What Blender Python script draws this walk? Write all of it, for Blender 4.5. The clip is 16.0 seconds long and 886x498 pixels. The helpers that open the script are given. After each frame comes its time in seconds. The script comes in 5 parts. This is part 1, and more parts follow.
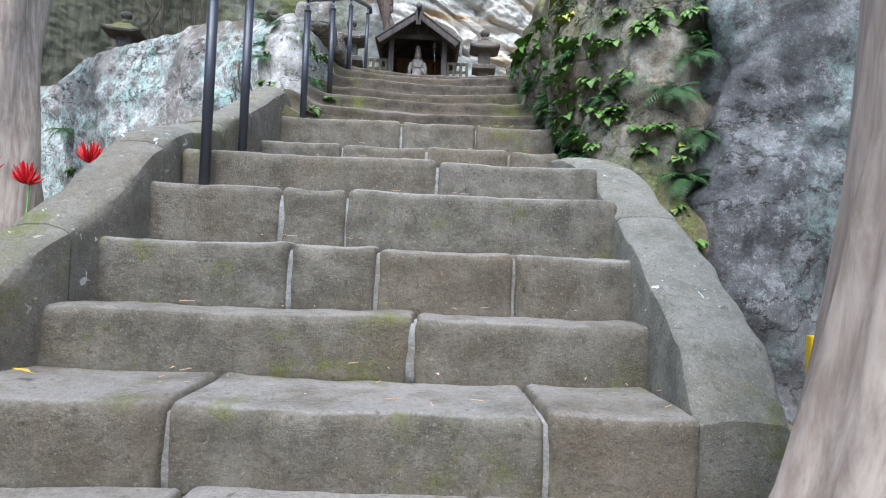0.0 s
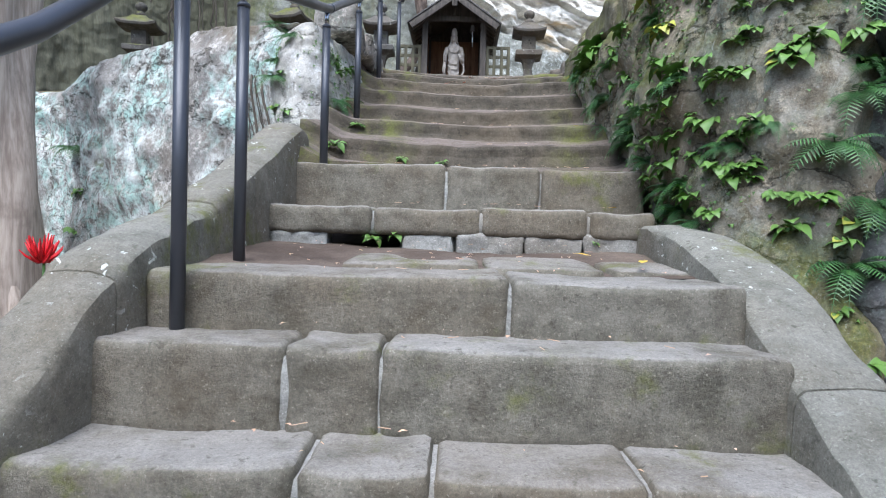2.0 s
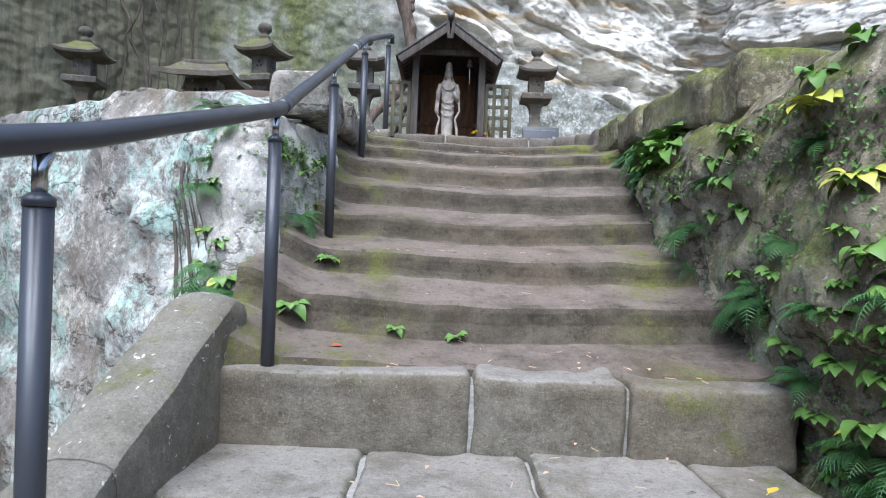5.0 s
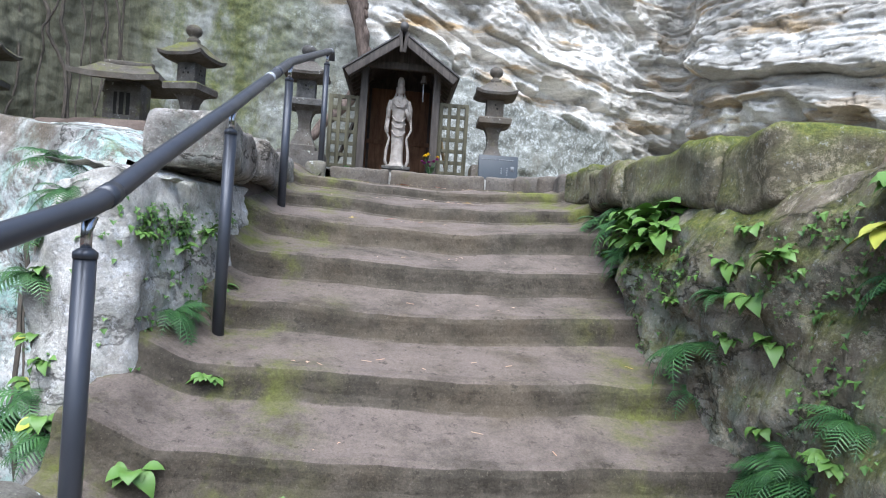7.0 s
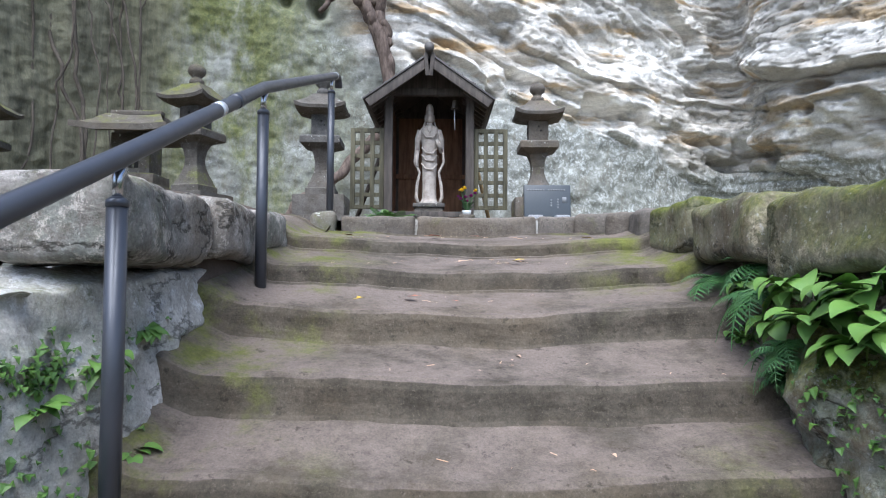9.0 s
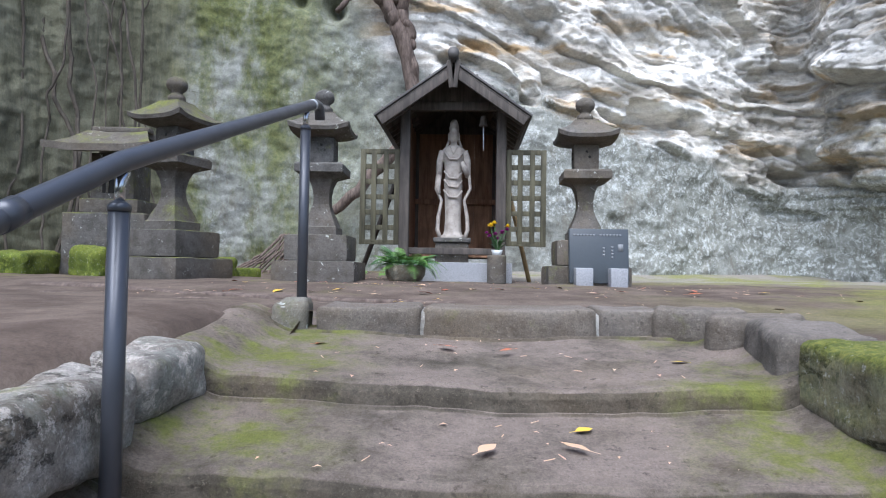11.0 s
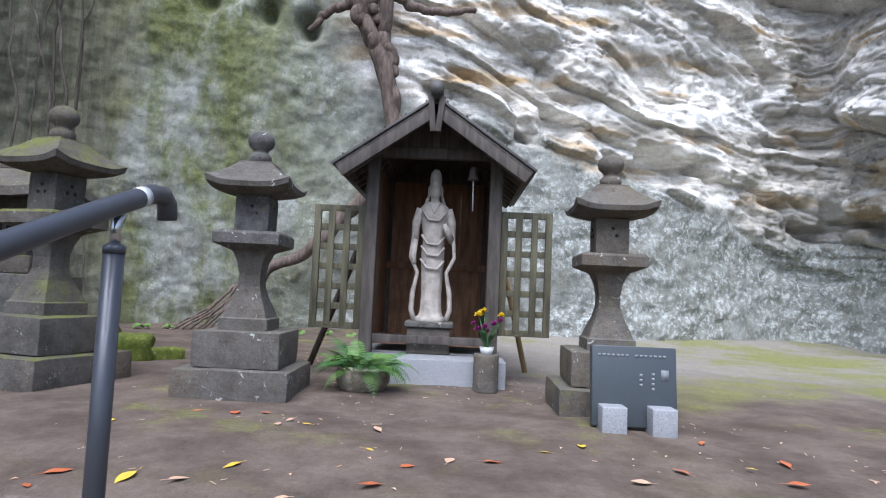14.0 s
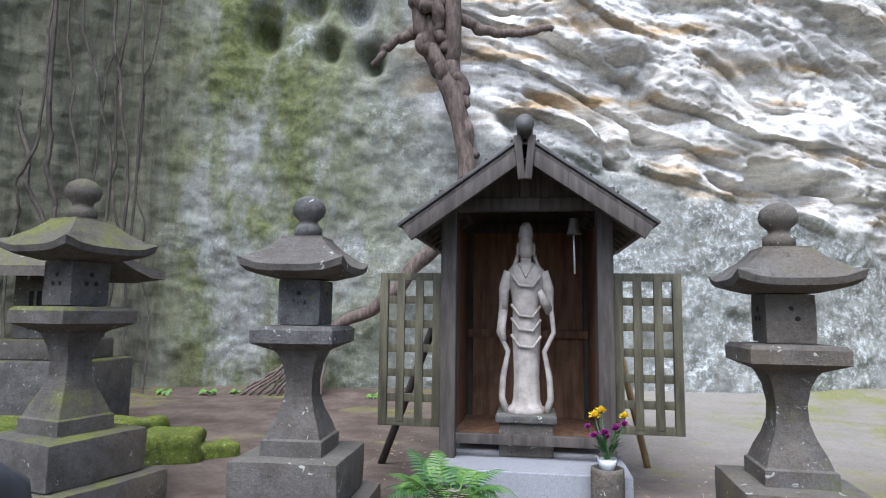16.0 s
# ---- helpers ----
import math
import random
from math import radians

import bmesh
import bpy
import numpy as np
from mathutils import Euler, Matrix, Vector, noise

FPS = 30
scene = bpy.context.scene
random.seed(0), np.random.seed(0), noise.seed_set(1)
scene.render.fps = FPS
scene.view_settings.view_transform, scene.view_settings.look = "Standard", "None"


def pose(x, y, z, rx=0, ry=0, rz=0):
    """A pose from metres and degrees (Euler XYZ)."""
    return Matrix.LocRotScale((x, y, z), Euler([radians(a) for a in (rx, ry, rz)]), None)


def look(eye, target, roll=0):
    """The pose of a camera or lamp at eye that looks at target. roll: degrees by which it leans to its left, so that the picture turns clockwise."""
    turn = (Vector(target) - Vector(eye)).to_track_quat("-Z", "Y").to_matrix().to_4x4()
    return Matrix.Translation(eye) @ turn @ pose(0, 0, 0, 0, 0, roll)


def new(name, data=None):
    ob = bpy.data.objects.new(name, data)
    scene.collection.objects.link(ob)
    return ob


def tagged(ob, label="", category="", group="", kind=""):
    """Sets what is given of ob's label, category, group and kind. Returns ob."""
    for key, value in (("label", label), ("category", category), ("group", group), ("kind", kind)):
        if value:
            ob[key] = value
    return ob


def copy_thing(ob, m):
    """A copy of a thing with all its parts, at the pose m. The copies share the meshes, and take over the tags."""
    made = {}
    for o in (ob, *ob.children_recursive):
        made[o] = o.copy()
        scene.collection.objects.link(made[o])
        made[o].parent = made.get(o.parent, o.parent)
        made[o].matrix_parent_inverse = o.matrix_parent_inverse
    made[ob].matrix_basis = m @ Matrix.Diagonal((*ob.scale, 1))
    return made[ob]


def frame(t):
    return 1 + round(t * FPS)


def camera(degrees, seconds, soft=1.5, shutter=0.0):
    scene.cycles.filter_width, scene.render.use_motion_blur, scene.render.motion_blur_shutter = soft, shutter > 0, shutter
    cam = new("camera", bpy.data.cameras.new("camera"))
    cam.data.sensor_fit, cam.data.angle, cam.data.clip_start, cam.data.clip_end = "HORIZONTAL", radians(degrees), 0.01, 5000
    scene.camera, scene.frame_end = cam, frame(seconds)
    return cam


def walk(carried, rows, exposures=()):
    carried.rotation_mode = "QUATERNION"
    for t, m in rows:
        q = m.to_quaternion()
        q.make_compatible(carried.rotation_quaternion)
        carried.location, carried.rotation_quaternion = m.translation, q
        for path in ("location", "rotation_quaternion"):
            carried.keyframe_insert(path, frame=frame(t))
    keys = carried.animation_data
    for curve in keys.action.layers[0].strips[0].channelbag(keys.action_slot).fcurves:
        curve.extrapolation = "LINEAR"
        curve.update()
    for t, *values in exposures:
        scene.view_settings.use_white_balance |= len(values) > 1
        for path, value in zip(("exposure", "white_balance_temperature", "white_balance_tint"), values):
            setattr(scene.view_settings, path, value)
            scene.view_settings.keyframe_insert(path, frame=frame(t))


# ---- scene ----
cam = camera(72.2, 16.0, soft=1.1)
PATH = [
    (0, (-0.073, -0.707, 1.38), (-0.017, 1.292, 1.427), 2.5),
    (0.5, (-0.142, -0.525, 1.585), (-0.072, 1.473, 1.623), 3.6),
    (1, (-0.067, -0.232, 1.672), (-0.012, 1.768, 1.674), 3.4),
    (1.5, (-0.101, -0.028, 1.784), (-0.116, 1.972, 1.743), 0.9),
    (2, (-0.212, 0.22, 2.043), (-0.264, 2.218, 1.984), 1.7),
    (2.5, (-0.144, 0.466, 2.1), (-0.182, 2.465, 2.08), 2.3),
    (3, (-0.136, 0.7, 2.282), (-0.128, 2.699, 2.243), 0.3),
    (3.5, (-0.298, 0.979, 2.48), (-0.284, 2.978, 2.416), 1.8),
    (4, (-0.332, 1.179, 2.56), (-0.319, 3.179, 2.54), 3.6),
    (4.5, (-0.311, 1.449, 2.755), (-0.301, 3.449, 2.729), 2.4),
    (5, (-0.431, 1.696, 2.921), (-0.425, 3.696, 2.894), 2.3),
    (5.2, (-0.439, 1.748, 2.999), (-0.403, 3.748, 3.0), 2.1),
    (7.3, (-0.295, 2.681, 3.409), (-0.121, 4.673, 3.394), 3.5),
    (7.5, (-0.231, 2.813, 3.462), (-0.059, 4.805, 3.437), 2.0),
    (8, (-0.214, 2.982, 3.558), (-0.064, 4.976, 3.535), 0.5),
    (8.3, (-0.242, 3.135, 3.61), (-0.127, 5.131, 3.596), 0.1),
    (8.5, (-0.295, 3.279, 3.621), (-0.193, 5.276, 3.653), 0.2),
    (9, (-0.273, 3.597, 3.597), (-0.261, 5.596, 3.672), 0.4),
    (9.2, (-0.235, 3.772, 3.666), (-0.256, 5.771, 3.714), 0.1),
    (11.3, (-0.209, 5.012, 4.197), (-0.306, 7.008, 4.273), 0.8),
    (11.5, (-0.218, 5.132, 4.224), (-0.305, 7.128, 4.32), 0.3),
    (12, (-0.235, 5.437, 4.382), (-0.266, 7.431, 4.536), 1.4),
    (12.5, (-0.194, 5.684, 4.445), (-0.201, 7.674, 4.643), 1.7),
    (13, (-0.134, 5.94, 4.577), (-0.154, 7.932, 4.761), -0.5),
    (13.5, (-0.197, 6.204, 4.695), (-0.229, 8.199, 4.83), 1.5),
    (14, (-0.202, 6.361, 4.786), (-0.247, 8.355, 4.928), 2.6),
    (14.5, (-0.136, 6.627, 4.94), (-0.23, 8.62, 5.076), 0.5),
    (15, (-0.233, 6.871, 4.983), (-0.414, 8.858, 5.124), -0.7),
    (15.5, (-0.363, 7.09, 5.166), (-0.61, 9.069, 5.316), 0.8),
    (16, (-0.375, 7.356, 5.23), (-0.665, 9.324, 5.44), 0.7),
]
walk(cam, [(t, look(eye, target, roll)) for t, eye, target, roll in PATH], exposures=[(0, 0.70, 5750, 8), (5, 0.76, 5750, 8), (9, 0.76, 5750, 9), (11.5, 0.64, 5700, 10), (14, 0.60, 5700, 11), (16, 0.67, 5700, 11)])

# ---- light ----
world = bpy.data.worlds.new("sky")
scene.world = world
world.use_nodes = True
wn = world.node_tree.nodes
sky = wn.new("ShaderNodeTexSky")
sky.sky_type, sky.sun_disc = "NISHITA", False
sky.sun_elevation, sky.sun_rotation = radians(60), radians(188)
sky.air_density, sky.dust_density, sky.ozone_density = 1.0, 3.0, 1.0
world.node_tree.links.new(sky.outputs[0], wn["Background"].inputs[0])
wn["Background"].inputs[1].default_value = 0.15
sun = new("sun", bpy.data.lights.new("sun", "SUN"))
sun.data.energy, sun.data.angle, sun.data.color = 3.1, radians(55), (1.0, 0.985, 0.97)
sun.matrix_world = look((-2.5, -8.0, 19.0), (0, 3.5, 0))


# ---- numeric noise ----
def hash3(i, j, k):
    n = (i * 374761393 + j * 668265263 + k * 2147483647 + 1013904223).astype(np.int64) & 0x7FFFFFFF
    n = ((n ^ (n >> 13)) * 1274126177) & 0x7FFFFFFF
    n = ((n ^ (n >> 15)) * 2246822519) & 0x7FFFFFFF
    return ((n ^ (n >> 16)) & 0xFFFF) / 65535.0


def vn(x, y, z=0.0):
    """Smooth value noise in -1..1 on arrays."""
    x, y, z = np.broadcast_arrays(np.asarray(x, float), np.asarray(y, float), np.asarray(z, float))
    i, j, k = np.floor(x).astype(np.int64), np.floor(y).astype(np.int64), np.floor(z).astype(np.int64)
    f, g, h = x - i, y - j, z - k
    f, g, h = f * f * (3 - 2 * f), g * g * (3 - 2 * g), h * h * (3 - 2 * h)
    out = 0.0
    for a in (0, 1):
        for b in (0, 1):
            for c in (0, 1):
                out = out + (f if a else 1 - f) * (g if b else 1 - g) * (h if c else 1 - h) * hash3(i + a, j + b, k + c)
    return out * 2 - 1


def fbm(x, y, z=0.0, octaves=4, gain=0.5):
    out, amp, fr = 0.0, 1.0, 1.0
    for o in range(octaves):
        out = out + amp * vn(np.asarray(x) * fr + 17.3 * o, np.asarray(y) * fr + 5.1 * o, np.asarray(z) * fr + 9.7 * o)
        amp, fr = amp * gain, fr * 2.03
    return out


def smooth(a, b, x):
    t = np.clip((np.asarray(x, float) - a) / (b - a), 0, 1)
    return t * t * (3 - 2 * t)


# ---- mesh helpers ----
def mesh_of(name, verts, faces, material, flat=False, crease=0):
    me = bpy.data.meshes.new(name)
    me.from_pydata([tuple(v) for v in verts], [], faces)
    me.materials.append(material)
    if not flat:
        me.polygons.foreach_set("use_smooth", [True] * len(me.polygons))
    me.update()
    if crease:
        me.set_sharp_from_angle(angle=radians(crease))
    return me


def grid_faces(n, m, close=False):
    f = []
    for i in range(n - 1):
        for j in range(m if close else m - 1):
            k = (j + 1) % m
            f.append((i * m + j, i * m + k, (i + 1) * m + k, (i + 1) * m + j))
    return f


def setting(name, me, label, category):
    return tagged(new(name, me), label, category, kind="structure")


def thing(name, label, category, at=(0, 0, 0), turn=0.0, group=""):
    ob = new(name)
    ob.empty_display_size = 0.1
    ob.matrix_basis = pose(at[0], at[1], at[2], 0, 0, turn)
    return tagged(ob, label, category, group)


def under(ob, parent):
    ob.parent = parent
    return ob


def part(name, bm, material, parent, label="", flat=False):
    me = bpy.data.meshes.new(name)
    if not flat:
        for f in bm.faces:
            f.smooth = True
    bm.to_mesh(me)
    bm.free()
    me.materials.append(material)
    ob = new(name, me)
    ob.parent = parent
    return tagged(ob, label)


def piece(name, me, parent, label=""):
    ob = new(name, me)
    ob.parent = parent
    return tagged(ob, label)


def box(bm, x0, x1, y0, y1, z0, z1, bevel=0.006, segments=2, m=None):
    new_bm = bmesh.new()
    vs = [new_bm.verts.new((x, y, z)) for z in (z0, z1) for y in (y0, y1) for x in (x0, x1)]
    for q in ((0, 2, 3, 1), (4, 5, 7, 6), (0, 1, 5, 4), (2, 6, 7, 3), (0, 4, 6, 2), (1, 3, 7, 5)):
        new_bm.faces.new([vs[i] for i in q])
    if bevel:
        bmesh.ops.bevel(new_bm, geom=new_bm.edges[:], offset=bevel, segments=segments, profile=0.6, affect="EDGES")
    if m is not None:
        bmesh.ops.transform(new_bm, matrix=m, verts=new_bm.verts[:])
    me = bpy.data.meshes.new("tmp")
    new_bm.to_mesh(me)
    new_bm.free()
    bm.from_mesh(me)
    bpy.data.meshes.remove(me)
    return bm


def boxed(*a, **k):
    return box(bmesh.new(), *a, **k)


def tube(points, radius, sides=12, caps=True, bm=None):
    """A round bar along points; radius is a number or one per point."""
    bm = bm or bmesh.new()
    pts = [Vector(p) for p in points]
    rad = radius if isinstance(radius, (list, tuple)) else [radius] * len(pts)
    rings, ref = [], None
    for i, p in enumerate(pts):
        d = (pts[min(i + 1, len(pts) - 1)] - pts[max(i - 1, 0)]).normalized()
        if ref is None:
            ref = d.orthogonal().normalized()
        ref = (ref - d * ref.dot(d)).normalized()
        side = d.cross(ref)
        rings.append([bm.verts.new(p + rad[i] * (math.cos(a) * ref + math.sin(a) * side)) for a in (2 * math.pi * s / sides for s in range(sides))])
    for a, b in zip(rings, rings[1:]):
        for s in range(sides):
            bm.faces.new((a[s], a[(s + 1) % sides], b[(s + 1) % sides], b[s]))
    if caps:
        bm.faces.new(rings[0][::-1])
        bm.faces.new(rings[-1])
    return bm


def lathe(profile, sides=24, bm=None, square=False, turn=0.0):
    """Rings of (radius, z). square: four-sided rings whose radius is half the side."""
    bm = bm or bmesh.new()
    rings = []
    for r, z in profile:
        if square:
            ring = [bm.verts.new((x * r, y * r, z)) for x, y in ((-1, -1), (1, -1), (1, 1), (-1, 1))]
        else:
            ring = [bm.verts.new((r * math.cos(turn + 2 * math.pi * s / sides), r * math.sin(turn + 2 * math.pi * s / sides), z)) for s in range(sides)]
        rings.append(ring)
    k = len(rings[0])
    for a, b in zip(rings, rings[1:]):
        for s in range(k):
            bm.faces.new((a[s], a[(s + 1) % k], b[(s + 1) % k], b[s]))
    bm.faces.new(rings[0][::-1])
    bm.faces.new(rings[-1])
    return bm


def worn_block(size, res=0.05, radius=0.03, amp=0.008, seed=0.0, freq=5.0, top=None):
    """A stone block on z 0..h, centred in x and y, with rounded, uneven edges. Returns vertices and faces."""
    w, d, h = size
    half = np.array([w, d, h]) / 2
    n = [max(3, int(round(s / res)) + 1) for s in size]
    lin = [np.linspace(-hh, hh, nn) for hh, nn in zip(half, n)]
    vid, verts, faces = {}, [], []

    def v(a, b, c):
        if (a, b, c) not in vid:
            vid[a, b, c] = len(verts)
            verts.append((lin[0][a], lin[1][b], lin[2][c]))
        return vid[a, b, c]

    for ax in range(3):
        b, c = [q for q in range(3) if q != ax]
        for side in (0, n[ax] - 1):
            for i in range(n[b] - 1):
                for j in range(n[c] - 1):
                    quad = []
                    for di, dj in ((0, 0), (1, 0), (1, 1), (0, 1)):
                        idx = [0, 0, 0]
                        idx[ax], idx[b], idx[c] = side, i + di, j + dj
                        quad.append(v(*idx))
                    faces.append(quad if (side > 0) != (ax == 1) else quad[::-1])
    p = np.array(verts)
    r = min(radius, half.min() * 0.9)
    # pull the outermost rows of the grid in by the rounding
    inner = np.clip(p, -(half - r), half - r)
    dd = p - inner
    ln = np.linalg.norm(dd, axis=1, keepdims=True)
    many = (np.abs(dd) > 1e-6).sum(1, keepdims=True) > 1
    p = np.where(many & (ln > 1e-9), inner + dd / np.maximum(ln, 1e-9) * r, p)
    q = p * freq + seed * 7.31
    offs = np.stack([fbm(q[:, 0] + s, q[:, 1], q[:, 2], 3) for s in (0, 31, 57)], 1)
    p = p + offs * amp
    p[:, 2] += h / 2
    if top is not None:
        p[:, 2] += top(p) * (p[:, 2] > h * 0.5)
    return p, faces


# ---- materials ----
class Mat:
    """A node material being put together."""

    def __init__(self, name, rough=0.85, metal=0.0):
        self.m = bpy.data.materials.new(name)
        self.m.use_nodes = True
        self.t = self.m.node_tree
        self.b = self.t.nodes["Principled BSDF"]
        self.b.inputs["Roughness"].default_value = rough
        self.b.inputs["Metallic"].default_value = metal
        self.pos = self.t.nodes.new("ShaderNodeNewGeometry")
        self.height = None

    def link(self, a, b):
        self.t.links.new(a, b)

    def coords(self, scale=(1, 1, 1), turn=(0, 0, 0)):
        mp = self.t.nodes.new("ShaderNodeMapping")
        mp.inputs["Scale"].default_value = scale
        mp.inputs["Rotation"].default_value = [radians(a) for a in turn]
        self.link(self.pos.outputs["Position"], mp.inputs["Vector"])
        return mp.outputs[0]

    def noise(self, scale, detail=6, rough=0.6, stretch=(1, 1, 1), turn=(0, 0, 0), warp=0.0):
        n = self.t.nodes.new("ShaderNodeTexNoise")
        n.inputs["Scale"].default_value, n.inputs["Detail"].default_value = scale, detail
        n.inputs["Roughness"].default_value, n.inputs["Distortion"].default_value = rough, warp
        self.link(self.coords(stretch, turn), n.inputs["Vector"])
        return n.outputs["Fac"]

    def cells(self, scale, stretch=(1, 1, 1), feature="F1", out="Distance"):
        n = self.t.nodes.new("ShaderNodeTexVoronoi")
        n.feature = feature
        n.inputs["Scale"].default_value = scale
        self.link(self.coords(stretch), n.inputs["Vector"])
        return n.outputs[out]

    def ramp(self, value, lo, hi):
        n = self.t.nodes.new("ShaderNodeMapRange")
        n.interpolation_type = "SMOOTHSTEP"
        n.inputs["From Min"].default_value, n.inputs["From Max"].default_value = lo, hi
        self.link(value, n.inputs["Value"])
        return n.outputs[0]

    def mathop(self, op, a, b=None):
        n = self.t.nodes.new("ShaderNodeMath")
        n.operation = op
        for k, v in enumerate((a, b)):
            if v is None:
                continue
            if isinstance(v, (int, float)):
                n.inputs[k].default_value = v
            else:
                self.link(v, n.inputs[k])
        return n.outputs[0]

    def axis(self, which, of="Position"):
        n = self.t.nodes.new("ShaderNodeSeparateXYZ")
        self.link(self.pos.outputs[of], n.inputs[0])
        return n.outputs["XYZ".index(which)]

    def random(self):
        return self.t.nodes.new("ShaderNodeObjectInfo").outputs["Random"]

    def island(self):
        return self.pos.outputs["Random Per Island"]

    def mix(self, a, b, fac):
        n = self.t.nodes.new("ShaderNodeMix")
        n.data_type = "RGBA"
        for v, s in ((a, "A"), (b, "B")):
            sock = [i for i in n.inputs if i.name == s and i.type == "RGBA"][0]
            if isinstance(v, tuple):
                sock.default_value = (*v, 1)
            else:
                self.link(v, sock)
        if isinstance(fac, (int, float)):
            n.inputs[0].default_value = fac
        else:
            self.link(fac, n.inputs[0])
        return [o for o in n.outputs if o.type == "RGBA"][0]

    def colour(self, c):
        if isinstance(c, tuple):
            self.b.inputs["Base Color"].default_value = (*c, 1)
        else:
            self.link(c, self.b.inputs["Base Color"])
        return self

    def bump(self, value, strength, distance):
        n = self.t.nodes.new("ShaderNodeBump")
        n.inputs["Strength"].default_value, n.inputs["Distance"].default_value = strength, distance
        self.link(value, n.inputs["Height"])
        if self.height:
            self.link(self.height, n.inputs["Normal"])
        self.height = n.outputs[0]
        self.link(self.height, self.b.inputs["Normal"])
        return self

    def rough(self, value, lo, hi):
        n = self.t.nodes.new("ShaderNodeMapRange")
        n.inputs["To Min"].default_value, n.inputs["To Max"].default_value = lo, hi
        self.link(value, n.inputs["Value"])
        self.link(n.outputs[0], self.b.inputs["Roughness"])
        return self

    def speckle(self, c, scale=34, lo=0.5, hi=1.45):
        """Grain and small stains: the colour scaled up and down at two fine scales."""
        n = self.t.nodes.new("ShaderNodeMapRange")
        n.inputs["From Min"].default_value, n.inputs["From Max"].default_value = 0.3, 0.7
        n.inputs["To Min"].default_value, n.inputs["To Max"].default_value = lo, hi
        self.link(self.mathop("MULTIPLY", self.mathop("ADD", self.mathop("ADD", self.noise(scale, 9, 0.8), self.noise(scale * 0.6, 7, 0.8)), self.mathop("MULTIPLY", self.noise(scale * 3.3, 4, 0.8), 1.3)), 0.303), n.inputs["Value"])
        v = self.t.nodes.new("ShaderNodeVectorMath")
        v.operation = "SCALE"
        self.link(c, v.inputs[0])
        self.link(n.outputs[0], v.inputs["Scale"])
        return v.outputs[0]

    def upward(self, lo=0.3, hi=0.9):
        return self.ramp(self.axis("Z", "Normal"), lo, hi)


def stone(name, dark, light, moss=0.3, lichen=0.0, brown=(0.16, 0.125, 0.085), grain=1.0, vary=0.25, tread=(0.36, 0.345, 0.33), cap=False, trodden=False):
    m = Mat(name, 0.9)
    big, mid, fine = m.noise(1.3, 5), m.noise(7, 6, 0.65), m.noise(60, 4, 0.7)
    c = m.mix(dark, light, m.ramp(mid, 0.3, 0.7))
    c = m.mix(c, brown, m.mathop("MULTIPLY", m.ramp(big, 0.42, 0.72), 0.6))
    # worn treads paler; faces darker, with riser shade put into the colour
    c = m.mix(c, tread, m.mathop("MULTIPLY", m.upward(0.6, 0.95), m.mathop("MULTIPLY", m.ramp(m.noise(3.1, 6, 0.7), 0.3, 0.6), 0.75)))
    c = m.mix(c, (dark[0] * 0.45, dark[1] * 0.45, dark[2] * 0.42), m.mathop("MULTIPLY", m.ramp(m.noise(24, 5, 0.7), 0.55, 0.7), 0.7))
    c = m.mix(c, tuple(min(1.0, v * 1.7) for v in light), m.mathop("MULTIPLY", m.ramp(m.noise(90, 3, 0.7), 0.58, 0.7), 0.5))
    if vary:
        c = m.mix(c, brown, m.mathop("MULTIPLY", m.random(), vary))
    if moss:
        mo = m.mathop("MULTIPLY", m.ramp(m.noise(2.2, 6, 0.7), 0.62 - 0.2 * moss, 0.72 - 0.1 * moss), m.ramp(mid, 0.3, 0.55))
        if trodden:
            mo = m.mathop("MULTIPLY", mo, m.ramp(m.mathop("ADD", m.mathop("ABSOLUTE", m.mathop("ADD", m.axis("X"), 0.08)), m.mathop("MULTIPLY", m.noise(1.5, 4), 0.5)), 0.62, 1.05))
        if cap:
            mo = m.mathop("MULTIPLY", mo, m.upward(0.1, 0.5))
        c = m.mix(c, m.mix((0.10, 0.12, 0.025), (0.17, 0.17, 0.05), fine), m.mathop("MULTIPLY", mo, min(1.0, 0.45 + moss)))
    if lichen:
        spots = m.ramp(m.noise(21, 3, 0.55, warp=0.8), 0.655, 0.69)
        c = m.mix(c, (0.66, 0.68, 0.63), m.mathop("MULTIPLY", spots, m.mathop("MULTIPLY", m.ramp(m.noise(1.7, 3), 0.42, 0.55), lichen)))
    m.colour(m.speckle(c, 40, 0.38, 1.62))
    m.bump(mid, 0.5 * grain, 0.02).bump(m.noise(26, 8, 0.8), 0.8 * grain, 0.014).bump(fine, 0.6 * grain, 0.005)
    m.bump(m.cells(38), 0.25 * grain, 0.004)
    m.b.inputs["Specular IOR Level"].default_value = 0.25
    return m.m


# STEP faces darkened beyond dirt and moss, to paint in riser shade
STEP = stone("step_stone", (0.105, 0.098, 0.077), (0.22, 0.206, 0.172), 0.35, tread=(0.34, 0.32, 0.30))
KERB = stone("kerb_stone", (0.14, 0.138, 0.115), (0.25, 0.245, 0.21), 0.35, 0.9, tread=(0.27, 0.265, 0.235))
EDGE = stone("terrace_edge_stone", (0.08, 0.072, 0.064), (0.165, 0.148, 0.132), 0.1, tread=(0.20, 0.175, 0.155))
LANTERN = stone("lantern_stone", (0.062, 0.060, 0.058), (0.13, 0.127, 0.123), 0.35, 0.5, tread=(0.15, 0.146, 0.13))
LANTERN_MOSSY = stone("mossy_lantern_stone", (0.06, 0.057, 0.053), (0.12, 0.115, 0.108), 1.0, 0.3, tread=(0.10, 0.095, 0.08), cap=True)
